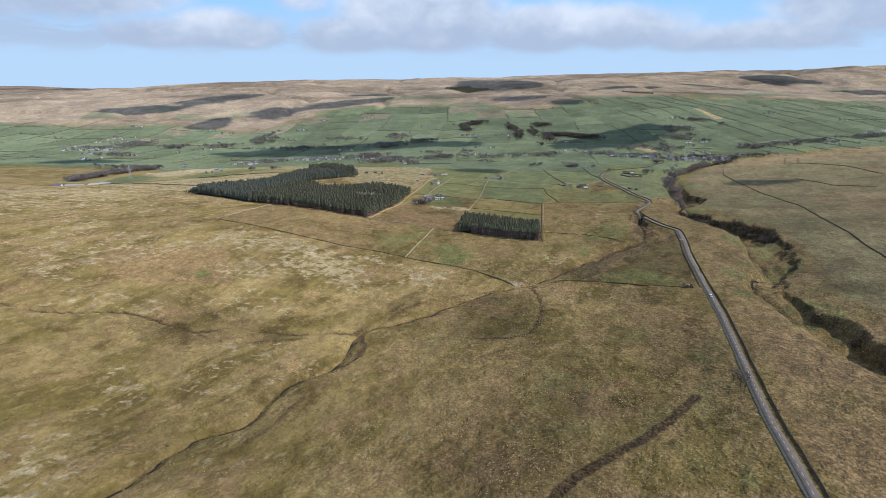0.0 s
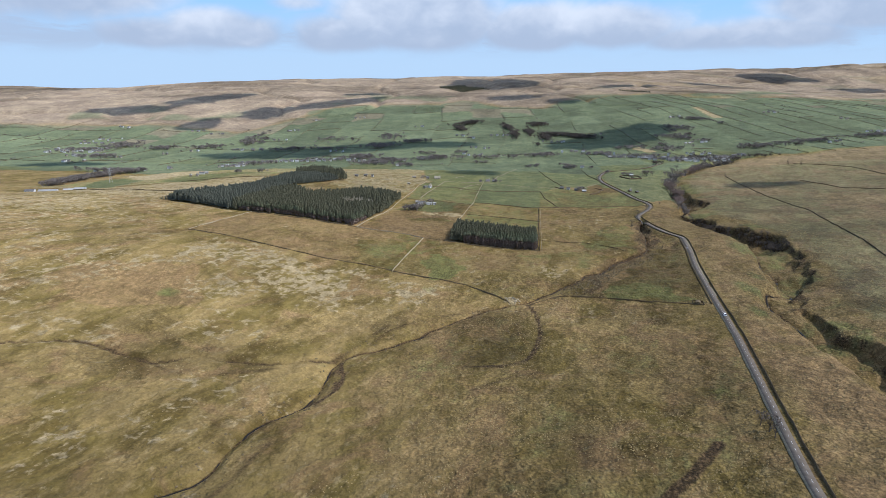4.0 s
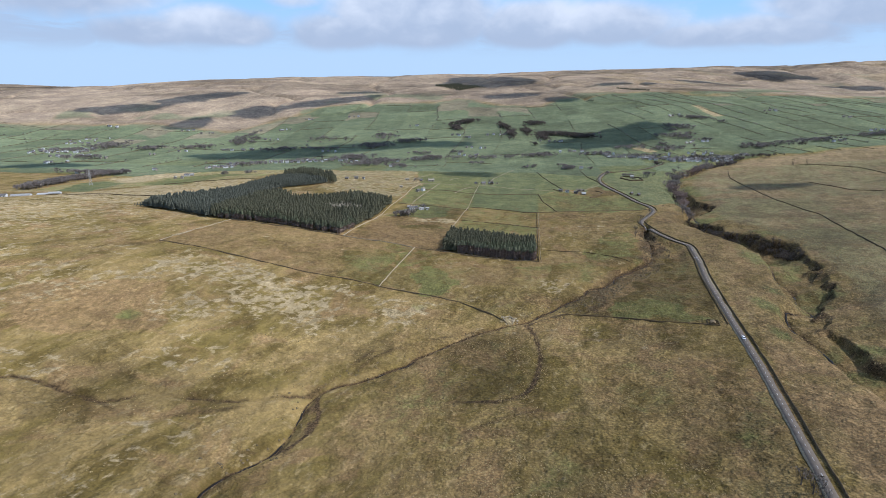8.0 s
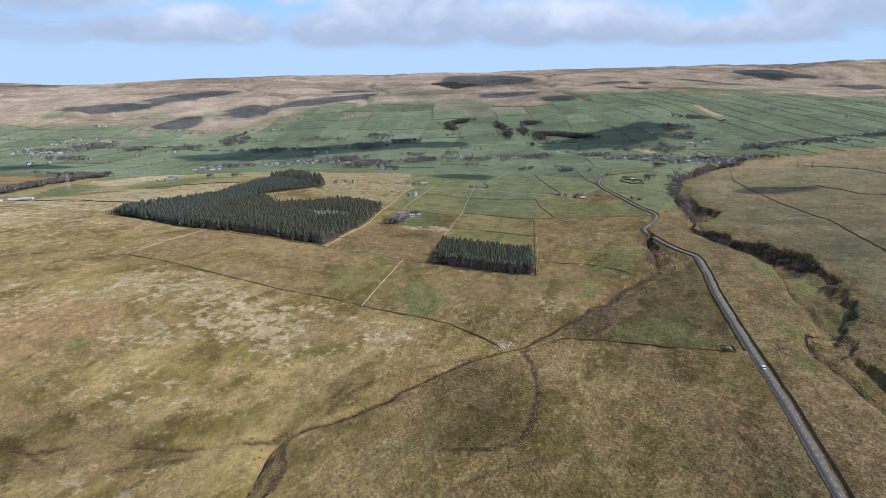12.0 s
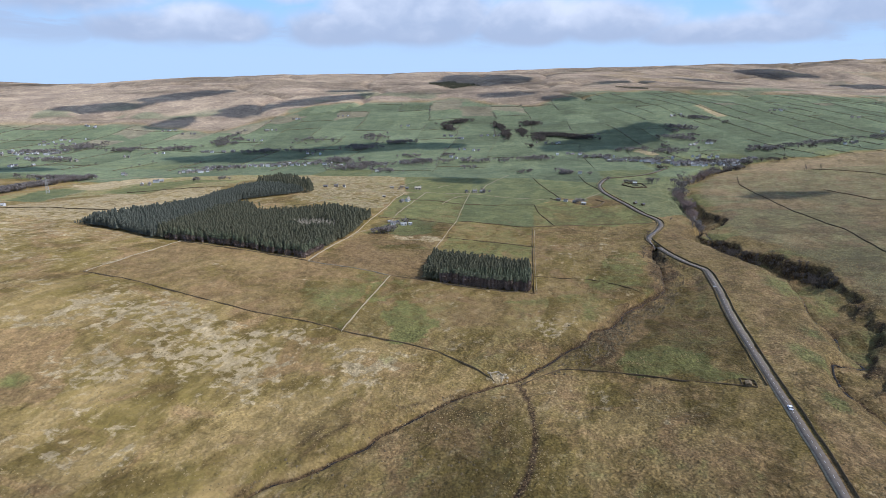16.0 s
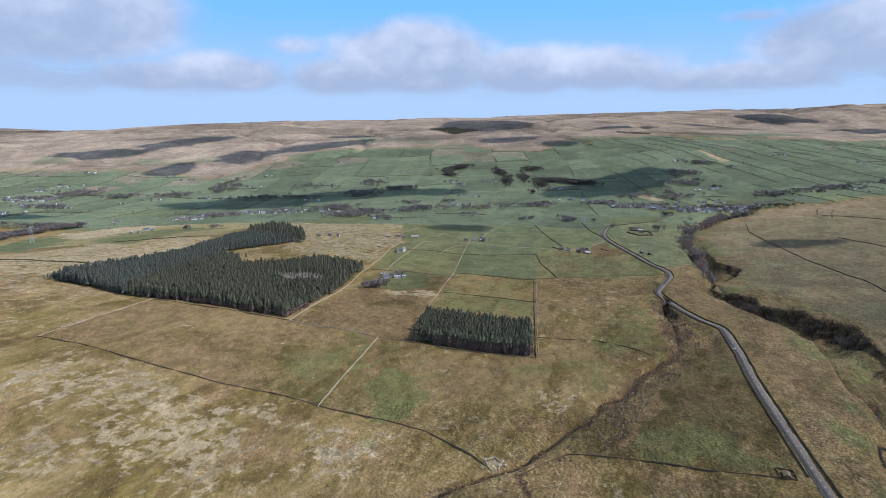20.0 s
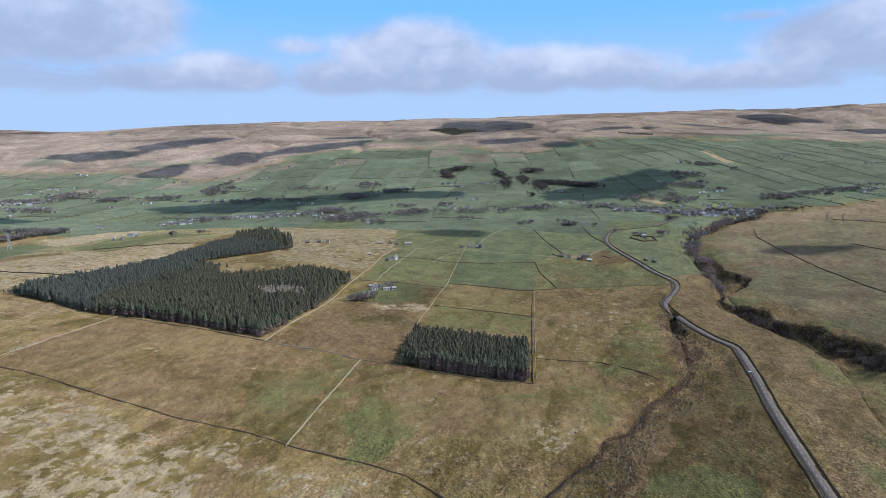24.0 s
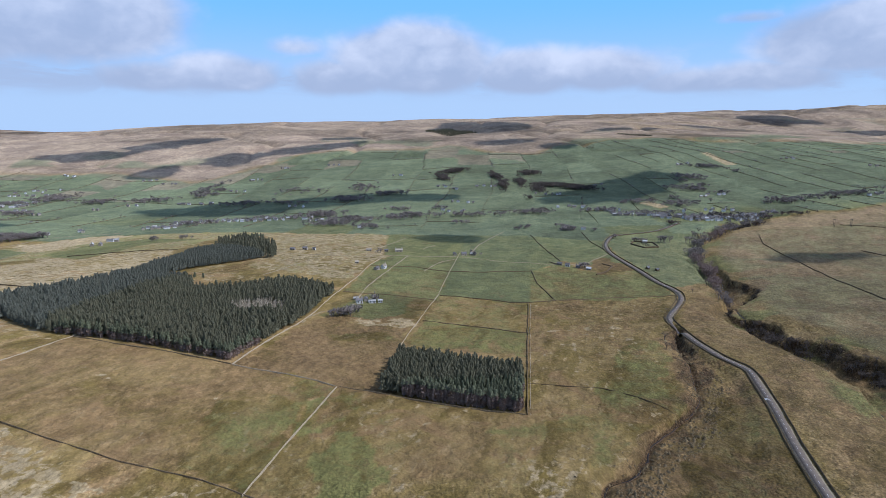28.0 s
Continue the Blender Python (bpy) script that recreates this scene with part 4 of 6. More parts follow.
def dashes():
    bm = bmesh.new()
    bmesh.ops.create_cube(bm, size=1, matrix=Matrix.Diagonal((0.12, 2.3, 0.02, 1)))
    me = bpy.data.meshes.new("centre_line_dash")
    bm.to_mesh(me)
    bm.free()
    me.materials.append(M_PAINT)
    p = resample(ROAD, 5.4)
    zs = height(p[:, 0], p[:, 1], False)
    for k in range(1, len(p) - 1):
        d = p[k + 1] - p[k - 1]
        slope = math.atan2(zs[k + 1] - zs[k - 1], float(np.hypot(*d)))
        share("centre_line_dash", me, road, pose(p[k, 0], p[k, 1], zs[k] + 0.225, 0, 0, math.degrees(math.atan2(d[1], d[0])) - 90) @ pose(0, 0, 0, math.degrees(slope)))


dashes()


def stone_wall(points, tall=1.15, wide=0.6, mat=None, label="dry stone field wall of weathered sandstone", gap=2.2, smooth=False, name="stone_wall", seed=0, group="dry stone walls"):
    p = resample(points, gap, smooth)
    t = np.gradient(p, axis=0)
    t /= np.maximum(np.hypot(t[:, 0], t[:, 1]), 1e-6)[:, None]
    nrm = np.stack([-t[:, 1], t[:, 0]], 1)
    p = p + nrm * ((fbm(p[:, 0], p[:, 1], 14, 61 + seed) - 0.5) * 0.9)[:, None]
    z = height(p[:, 0], p[:, 1], False)
    top = tall * (0.78 + 0.45 * fbm(p[:, 0], p[:, 1], 5, 62 + seed))
    verts, faces = [], []
    for k in range(len(p)):
        for s, h in ((0.5, -0.5), (0.46, 0.45 * top[k]), (0.30, 0.93 * top[k]), (0.0, top[k] * 1.04), (-0.30, 0.93 * top[k]), (-0.46, 0.45 * top[k]), (-0.5, -0.5)):
            q = p[k] + nrm[k] * s * wide
            verts.append((q[0], q[1], z[k] + h))
    for k in range(len(p) - 1):
        for j in range(6):
            a = 7 * k + j
            faces.append((a, a + 1, a + 8, a + 7))
    faces += [tuple(range(7)), tuple(range(7 * len(p) - 1, 7 * len(p) - 8, -1))]
    ob = link_mesh(name, verts, faces, mat or M_STONE)
    return tagged(ob, label, "wall", group)


DARK = "dark weathered dry stone wall across the rough grass"
stone_wall([(-10, 597), (-20, 552), (-33, 492)], 0.93, 0.48, M_STONE_PALE, "pale sunlit dry stone wall between two fields")
stone_wall([(-215, 543), (-187, 538), (-138, 521), (-95, 509), (-53, 500), (-33, 493)], 0.75, 0.36, M_STONE, DARK)
stone_wall([(-33, 493), (3, 484), (26, 476), (47, 458), (58, 446)], 0.80, 0.44, None, DARK)
stone_wall([(-215, 543), (-204, 581), (-189, 642)], 0.60, 0.44, M_STONE_PALE, "low tumbled wall along a trodden path")
stone_wall([(-9, 598), (10, 595), (29, 590), (99, 574)], 0.73, 0.44)
stone_wall([(100, 574), (111, 644), (125, 733), (138, 811)], 0.93, 0.53, M_WALL_DARK, "dark wall along the side of the plantation")
stone_wall([(102, 574), (113, 644), (127, 733), (140, 811)], 0.35, 0.35, M_STONE_PALE, "pale fallen stones beside the plantation wall")
stone_wall([(23, 671), (31, 720), (51, 819), (65, 920), (82, 1035)], 0.73, 0.48, M_STONE_PALE, "pale dry stone wall running to the farms")
stone_wall([(38, 740), (65, 734), (103, 725), (124, 720)], 0.70, 0.40, M_STONE, DARK)
stone_wall([(53, 821), (93, 817), (137, 814), (168, 828)], 0.80, 0.48, M_WALL_DARK, DARK)
stone_wall([(-78, 616), (-73, 649), (-65, 683), (-55, 722), (-46, 781), (-34, 859), (-26, 922), (-14, 979)], 0.80, 0.53, M_STONE_PALE, "pale wall beside the spruce forest")
stone_wall([(-78, 616), (-53, 611), (-23, 603), (-11, 598)], 0.73, 0.44, M_STONE_PALE)
stone_wall([(-79, 617), (-119, 627), (-155, 631), (-189, 640)], 0.73, 0.44)
stone_wall([(71, 441), (96, 457), (125, 450), (156, 438), (190, 428)], 0.73, 0.44, M_WALL_DARK, DARK)
stone_wall([(560, 1180), (529, 1111), (510, 991), (489, 882), (482, 785), (455, 686), (429, 608), (401, 526), (380, 470)], 0.93, 0.77, M_WALL_DARK, DARK)
stone_wall([(712, 1215), (775, 1140), (758, 1018)], 0.93, 0.68, M_WALL_DARK, DARK)
stone_wall([(618, 1033), (628, 944), (669, 902)], 0.93, 0.73, M_WALL_DARK, DARK)
stone_wall([(163, 952), (160, 893), (167, 828)], 0.93, 0.87, M_WALL_DARK, DARK)
stone_wall([(204, 1211), (205, 1095), (210, 1010)], 0.93, 0.87, M_WALL_DARK, DARK)
stone_wall([(293, 1236), (287, 1156), (289, 1086)], 0.93, 0.77, M_WALL_DARK, DARK)
stone_wall([(104, 618), (130, 616), (154, 613), (170, 603), (187, 581)], 0.34, 0.30, M_WALL_DARK, "low tumbled dark boundary bank above the burn")
stone_wall([(-38, 806), (0, 808), (50, 803)], 0.67, 0.44)
stone_wall([(-26, 922), (20, 930), (64, 920)], 0.67, 0.44)
stone_wall([(65, 920), (110, 930), (163, 948)], 0.73, 0.48, M_WALL_DARK, DARK)
stone_wall([(168, 829), (230, 845), (296, 852)], 0.67, 0.44)
stone_wall([(-302, 771), (-380, 790), (-470, 800)], 0.93, 0.58, M_WALL_DARK, DARK)
stone_wall([(-273, 997), (-350, 1005), (-420, 1010)], 0.93, 0.68, M_WALL_DARK, DARK)
off = np.gradient(road_line, axis=0)
off = np.stack([off[:, 1], -off[:, 0]], 1) / np.hypot(off[:, 0], off[:, 1])[:, None]
stone_wall([tuple(q) for q in (road_line + off * 3.9)[::3]], 1.15, 0.6, M_WALL_DARK, "dark dry stone wall along the road", 3.0, True)
stone_wall([tuple(q) for q in [q for q in road_line - off * 4.1 if 428 < q[1] < 800][::3]], 1.0, 0.55, M_WALL_DARK, "dark dry stone wall along the road", 3.0, True)
stone_wall([tuple(q) for q in [q for q in road_line - off * 4.2 if 800 < q[1] < 1214][::3]], 1.1, 0.6, M_STONE, "dry stone wall along the road to the village", 3.0, True)

LANES = [[(-22, 787), (-19, 827), (-7, 887), (0, 925), (11, 977), (16, 993)], [(-158, 975), (-96, 968), (-37, 975), (16, 993), (76, 1006), (133, 996), (215, 990)], [(-32, 1027), (-15, 1085), (4, 1155)], [(32, 1049), (49, 1094)],
         [(94, 1030), (119, 1131), (166, 1250)], [(36, 915), (55, 968), (74, 990)], [(-126, 853), (-116, 879), (-102, 914)], [(-56, 712), (-48, 742), (-29, 757), (-21, 777)], [(-620, 1060), (-600, 1089), (-584, 1136), (-576, 1193), (-557, 1223), (-527, 1240), (-480, 1262)],
         [(-501, 957), (-516, 1074)], [(263, 1030), (285, 1058)], [(205, 990), (240, 1000), (262, 1030), (292, 1066)]]
for n, line in enumerate(LANES):
    lane = ribbon("farm_track", resample(line, 6), 1.5 if n == 8 else 0.85, 0.05, M_LANE, None, "", 0.5, 0.4)
    tagged(lane, "pale stony farm track across the pasture", "track", kind="structure")
bank = ribbon("burn_bank", burn_line, 0.62, 0.02, M_TRACK, None, "", 0.7, 0.5)
tagged(bank, "dark undercut peat banks of a moorland burn", "stream bank", kind="structure")
burn = ribbon("water", burn_line, 0.45, 0.05, M_WATER, None, "", 0.35, 0.4)
tagged(burn, "narrow dark moorland burn between peaty banks", "water", kind="structure")
beck = ribbon("water", beck_line, 0.7, 0.05, M_WATER, None, "", 0.5, 0.4)
tagged(beck, "stony beck in the bottom of a ravine", "water", kind="structure")


# ---------------------------------------------------------------- trees
def conifer_shape(seed, tall=13.0, wide=1.75, tiers=7, points=7, start=0.12):
    """A spruce crown: ragged, uneven boughs drooping one over the other, with gaps on some sides. Returns points and triangles."""
    r = random.Random(seed)
    vs, fs = [], []
    lean = (r.uniform(-0.5, 0.5), r.uniform(-0.5, 0.5))
    thin = r.uniform(0, 6.3)
    for k in range(tiers):
        f = k / tiers
        z0 = tall * (start + (1 - start) * f) + r.uniform(-0.25, 0.25)
        z1 = tall * min(1.0, start + (1 - start) * (f + r.uniform(1.5, 2.1) / tiers))
        rad = wide * (1 - 0.84 * f ** 1.9) * r.uniform(0.72, 1.18) + 0.14
        base = len(vs)
        ox, oy = lean[0] * f + r.uniform(-0.15, 0.15), lean[1] * f + r.uniform(-0.15, 0.15)
        vs.append((ox, oy, z1))
        turn = r.uniform(0, 6.3)
        for j in range(points * 2):
            a = turn + math.pi * j / points + r.uniform(-0.25, 0.25)
            q = rad * (r.uniform(0.75, 1.3) if j % 2 == 0 else r.uniform(0.35, 0.7)) * (0.86 + 0.14 * math.cos(a - thin))
            vs.append((ox + q * math.cos(a), oy + q * math.sin(a), z0 + (r.uniform(-0.6, 0.3) if j % 2 == 0 else r.uniform(0.1, 0.9))))
        for j in range(points * 2):
            fs.append((base, base + 1 + j, base + 1 + (j + 1) % (points * 2)))
    return np.array(vs, float), np.array(fs, int)


def trunk_shape(tall, r0, r1, sides=6, bend=0.0, seed=0):
    r = random.Random(seed)
    vs, fs = [], []
    levels = 4
    for k in range(levels):
        f = k / (levels - 1)
        for j in range(sides):
            a = 2 * math.pi * j / sides
            rad = (r0 + (r1 - r0) * f) * (1.25 if k == 0 else 1.0)
            vs.append((rad * math.cos(a) + bend * f * f, rad * math.sin(a), -0.4 + (tall + 0.4) * f))
        if k:
            for j in range(sides):
                a, b = (k - 1) * sides + j, (k - 1) * sides + (j + 1) % sides
                fs += [(a, b, b + sides), (a, b + sides, a + sides)]
    return np.array(vs, float), np.array(fs, int)


def twig_shape(seed, tall, z0, rad, count, size, flat=0.45):
    """Thin bare branches and twigs as slim three-sided slivers round the stem."""
    r = random.Random(seed)
    vs, fs = [], []
    for k in range(9):
        z, w = z0 + (tall - z0) * k / 8, 0.09 - 0.007 * k
        vs += [(w, 0, z), (-w * 0.5, w * 0.87, z), (-w * 0.5, -w * 0.87, z)]
        if k:
            m = 3 * k
            fs += [(m - 3, m - 2, m + 1), (m - 3, m + 1, m), (m - 2, m - 1, m + 2), (m - 2, m + 2, m + 1), (m - 1, m - 3, m), (m - 1, m, m + 2)]
    for _ in range(count):
        a, h = r.uniform(0, 6.3), r.uniform(0, 1)
        z = z0 + (tall - z0) * h
        q = rad * math.sin(math.pi * min(0.97, 0.12 + 0.86 * h)) ** 0.7
        stem, r1 = 3 * round(8 * h) + r.randrange(3), q * r.uniform(0.6, 1.1)
        dz = size * r.uniform(-0.2, 0.9)
        w = size * r.uniform(0.25, 0.55)
        base = len(vs)
        e = (r1 * math.cos(a + r.uniform(-0.4, 0.4)), r1 * math.sin(a + r.uniform(-0.4, 0.4)), z + dz)
        vs += [(e[0] + w * r.uniform(-1, 1), e[1] + w * r.uniform(-1, 1), e[2] + w * flat), (e[0] + w * r.uniform(-1, 1), e[1] + w * r.uniform(-1, 1), e[2] - w * flat)]
        fs.append((stem, base, base + 1))
    return np.array(vs, float), np.array(fs, int)


def bare_tree_shape(seed, tall=9.0, rad=4.0, count=120, leaf=1.0):
    """A leafless broad tree as one piece: stem, limbs, clumps of twigs with gaps between them."""
    r = random.Random(seed)
    vs, fs = trunk_shape(tall * 0.45, 0.32, 0.18, 5, r.uniform(-0.4, 0.4), seed)
    vs, fs = list(map(tuple, vs)), list(map(tuple, fs))
    clumps = []
    for k in range(9):
        a, f = 2.4 * k + r.uniform(-0.4, 0.4), r.uniform(0.35, 1.0)
        c = (rad * 0.72 * math.cos(a) * (1.1 - 0.5 * f), rad * 0.72 * math.sin(a) * (1.1 - 0.5 * f), tall * (0.42 + 0.5 * f))
        clumps.append(c)
        base = len(vs)
        vs += [(0.14, 0, tall * 0.3), (-0.1, 0.12, tall * 0.3), (-0.05, -0.13, tall * 0.32), c]
        fs += [(base, base + 1, base + 3), (base + 1, base + 2, base + 3), (base + 2, base, base + 3)]
    for k in range(count):
        c = clumps[k % len(clumps)]
        s = rad * 0.44
        p = [c[i] + r.gauss(0, 0.45) * s * (0.8 if i == 2 else 1) for i in range(3)]
        p[2] = max(p[2], tall * 0.22)
        w = rad * r.uniform(0.10, 0.24) * leaf
        base = len(vs)
        vs += [tuple(p), (p[0] + w * r.uniform(-1, 1), p[1] + w * r.uniform(-1, 1), p[2] + w * r.uniform(0, 1.1)), (p[0] + w * r.uniform(-1, 1), p[1] + w * r.uniform(-1, 1), p[2] + w * r.uniform(-0.7, 0.6))]
        fs.append((base, base + 1, base + 2))
    return np.array(vs, float), np.array(fs, int)


SPRUCE = [conifer_shape(k, 10.8 + 0.35 * k, 2.35 + 0.08 * k, 7, 6, 0.22) for k in range(7)]
SPRUCE_FAR = [conifer_shape(20 + k, 12.0, 2.0, 4, 5) for k in range(4)]
BARE = [bare_tree_shape(k, 9.0, 4.2, 150) for k in range(5)]
BARE_FAR = [bare_tree_shape(30 + k, 7.0, 4.6, 84, 1.7) for k in range(5)]
SCRUB = [bare_tree_shape(60 + k, 3.2, 2.6, 70) for k in range(4)]


def planted(poly, gap, seed, jitter=0.35, turn=0.0):
    """Places of planted trees in rows inside an outline."""
    r = np.random.default_rng(seed)
    p = np.array(poly, float)
    c = p.mean(0)
    reach = np.abs(p - c).max() * 1.5
    u, v = np.meshgrid(np.arange(-reach, reach, gap), np.arange(-reach, reach, gap))
    u, v = u.ravel(), v.ravel()
    x = c[0] + u * math.cos(turn) - v * math.sin(turn) + r.uniform(-jitter, jitter, u.shape) * gap
    y = c[1] + u * math.sin(turn) + v * math.cos(turn) + r.uniform(-jitter, jitter, u.shape) * gap
    keep = inside(x, y, [tuple(q) for q in p])
    return x[keep], y[keep]


def border(x, y, poly):
    p = list(poly) + [poly[0]]
    return distance(x, y, p, 60)


def small_plantation():
    poly = [(16, 595.5), (97.5, 576), (106, 632), (25, 645)]
    x, y = planted(poly, 2.35, 5, 0.40, -0.22)
    z = height(x, y, False)
    edge = border(x, y, poly)
    crowns = [from_arrays("crown", *s, M_NEEDLES) for s in SPRUCE]
    trunk = from_arrays("trunk", *trunk_shape(10, 0.19, 0.05, 6), M_BARK)
    dead = [from_arrays("dead_skirt", *twig_shape(70 + k, 9.6, 0.3, 1.75, 340, 1.3), M_DEADWOOD) for k in range(3)]
    r = random.Random(3)
    order = np.argsort(y - 0.2 * x)
    rest = [(x[k], y[k], z[k], r.uniform(0.90, 1.05), r.uniform(0, 6.3), r.randrange(7)) for k in order[210:]]
    tagged(new("spruce_stand", scatter("spruce_stand", SPRUCE, rest, M_NEEDLES_FAR)), "closely planted dark green spruces behind the front rows", "trees", kind="stuff")
    for n, k in enumerate(order[:210]):
        outer = edge[k] < 4.6
        s = r.uniform(0.92, 1.08) * (0.97 if outer else 1.0)
        ob = thing("spruce_tree", pose(x[k], y[k], z[k], r.uniform(-1.5, 1.5), r.uniform(-1.5, 1.5), r.uniform(0, 360)) @ Matrix.Scale(s, 4),
                   "edge spruce with brown dead lower branches" if outer else "dark green spruce standing close within a plantation", "tree", "spruces of the small plantation")
        share("trunk", trunk, ob)
        share("crown", crowns[r.randrange(5)], ob, pose(0, 0, 7.2 if outer else 0.2) @ Matrix.Diagonal((0.80, 0.80, 0.42 if outer else 1.0, 1)))
        if outer:
            share("dead_skirt", dead[r.randrange(3)], ob, None, "bare brown dead branches")
    return len(x)


small_plantation()

FOREST = [(-309, 691), (-289, 685), (-234, 657), (-202, 643), (-181, 641), (-142, 635), (-106, 628), (-82, 622), (-70, 670), (-57, 722), (-50, 775), (-44, 795), (-61, 804), (-85, 813), (-103, 801), (-123, 783), (-140, 775), (-162, 766),
          (-172, 790), (-182, 814), (-205, 820), (-218, 834), (-208, 862), (-190, 888), (-168, 914), (-150, 940), (-158, 962), (-190, 978), (-220, 992), (-238, 968), (-246, 935), (-242, 895), (-248, 840), (-254, 795), (-264, 750), (-278, 718)]
FAR_CLUMP = [(-150, 942), (-136, 936), (-146, 985), (-192, 1072), (-220, 1085), (-238, 1050), (-226, 996), (-190, 982)]
DEAD_STAND = [(-118, 714), (-100, 704), (-72, 718), (-74, 740), (-92, 745), (-110, 736)]


def big_forest():
    x, y = planted(FOREST, 2.45, 9, 0.45, 0.15)
    gone = inside(x, y, DEAD_STAND)
    ride_line = [(-214, 655), (-211, 700), (-206, 738), (-200, 765), (-192, 789), (-180, 812)]
    ride = (distance(x, y, ride_line, 40) < 3.0) & (y > 728)
    gone |= ride | (np.random.default_rng(2).random(len(x)) < 0.02)
    z = height(x, y, False)
    r = np.random.default_rng(4)
    edge = border(x, y, FOREST)
    size = np.where(edge < 4, 0.88, 1.0) * (0.82 + 0.36 * fbm(x, y, 34, 71)) * r.uniform(0.82, 1.12, len(x)) * np.where(y > 820, 0.86, 1.0)
    size *= 0.35 + 0.65 * step(np.hypot(x + 309, y - 691), 0, 26)
    keep = np.nonzero(~gone)[0]
    # the front rows, which stand free, are trees of their own
    front = [k for k in keep if edge[k] < 3.0 and y[k] < 700][:85]
    crowns = [from_arrays("crown", *s, M_NEEDLES) for s in SPRUCE]
    trunk = from_arrays("trunk", *trunk_shape(10, 0.2, 0.06, 6), M_BARK)
    dead = [from_arrays("dead_skirt", *twig_shape(90 + k, 8.0, 0.4, 1.8, 90, 1.1), M_DEADWOOD) for k in range(3)]
    q = random.Random(8)
    for k in front:
        ob = thing("spruce_tree", pose(x[k], y[k], z[k], 0, 0, q.uniform(0, 360)) @ Matrix.Scale(float(size[k]), 4), "spruce at the forest edge with dead lower branches", "tree", "spruces along the forest edge")
        share("trunk", trunk, ob)
        share("crown", crowns[q.randrange(5)], ob, pose(0, 0, 5.0) @ Matrix.Diagonal((0.85, 0.85, 0.62, 1)))
        share("dead_skirt", dead[q.randrange(3)], ob, None, "bare brown dead branches")
    done = set(front)
    west = (x < np.interp(y, [p[1] for p in ride_line], [p[0] for p in ride_line])) | (y > 815)
    rest = [(x[k], y[k], z[k], size[k], r.uniform(0, 6.3), int(r.integers(0, 7))) for k in keep if k not in done and not west[k]]
    tagged(new("spruce_forest", scatter("spruce_forest", SPRUCE, rest, M_NEEDLES_FAR)), "dense dark green spruce forest planted on the moor", "forest", kind="stuff")
    rest = [(x[k], y[k], z[k], 0.9 * size[k], r.uniform(0, 6.3), int(r.integers(0, 7))) for k in keep if k not in done and west[k]]
    tagged(new("spruce_forest", scatter("spruce_forest", SPRUCE, rest, M_NEEDLES_BLUE)), "younger grey-green spruce stand beyond the forest ride", "forest", kind="stuff")
    xs, ys = planted(FAR_CLUMP, 4.6, 13, 0.5)
    zs = height(xs, ys, False)
    tagged(new("spruce_forest", scatter("spruce_forest", SPRUCE, [(a, b, c, r.uniform(0.7, 1.25), r.uniform(0, 6.3), n) for n, (a, b, c) in enumerate(zip(xs, ys, zs))], M_NEEDLES_FAR)), "ragged dark conifers at the far end of the forest", "forest", kind="stuff")
    for tx, ty in ((-184, 826), (-176, 827)):
        ob = thing("spruce_tree", pose(tx, ty, ground_z(tx, ty), 0, 0, 40 * tx) @ Matrix.Scale(0.55, 4), "small bushy spruce standing alone in the forest clearing", "tree")
        share("trunk", trunk, ob)
        share("crown", crowns[-tx % 5], ob, Matrix.Diagonal((1.5, 1.5, 0.9, 1)))
    xs, ys = planted(DEAD_STAND, 2.4, 12, 0.4)
    zs = height(xs, ys, False)
    poles = [twig_shape(110 + k, 11, 1.0, 1.3, 46, 0.8) for k in range(3)]
    stems = [trunk_shape(10.5, 0.2, 0.06, 5, 0.3, k) for k in range(3)]
    shapes = [(np.vstack([a[0], b[0]]), np.vstack([a[1], b[1] + len(a[0])])) for a, b in zip(stems, poles)]
    tagged(new("dead_trees", scatter("dead_trees", shapes, [(a, b, c, r.uniform(0.7, 1.0), r.uniform(0, 6.3), n) for n, (a, b, c) in enumerate(zip(xs, ys, zs))], M_PALEWOOD)),
           "stand of bleached dead trees inside the forest", "trees", kind="stuff")


big_forest()


def grove(name, spots, shapes, mat, label, seed, size=(0.7, 1.25), category="trees"):
    """Trees strewn about spots (x, y, half length, half width, turn, count), joined."""
    r = np.random.default_rng(seed)
    places = []
    for cx, cy, a, b, turn, count in spots:
        u, v = r.normal(0, 0.5, count) * a, r.normal(0, 0.5, count) * b
        t = radians(turn)
        x, y = cx + u * math.cos(t) - v * math.sin(t), cy + u * math.sin(t) + v * math.cos(t)
        for p, q, h in zip(x, y, height(x, y, False)):
            places.append((p, q, h - 0.2, r.uniform(*size), r.uniform(0, 6.3), r.integers(0, 9)))
    return tagged(new(name, scatter(name, shapes, places, mat)), label, category, kind="stuff")


grove("ravine_wood", [(372, 925, 20, 7, 60, 20), (390, 985, 24, 9, 78, 44), (398, 1030, 18, 9, 80, 16), (500, 1200, 34, 10, 45, 26)], BARE, M_TWIGS_RED, "leafless reddish brown trees lining the ravine", 21, (1.0, 1.6), "wood")
grove("ravine_wood", [(352, 860, 14, 7, 60, 14), (415, 1075, 22, 12, 68, 30), (440, 1130, 20, 14, 60, 26), (540, 1250, 46, 12, 40, 46), (600, 1288, 34, 10, 25, 30), (470, 1175, 20, 10, 45, 18), (395, 1140, 10, 9, 0, 10)], BARE, M_TWIGS_FAR,
      "leafless grey-brown trees lining the ravine below the village", 22, (0.9, 1.4), "wood")


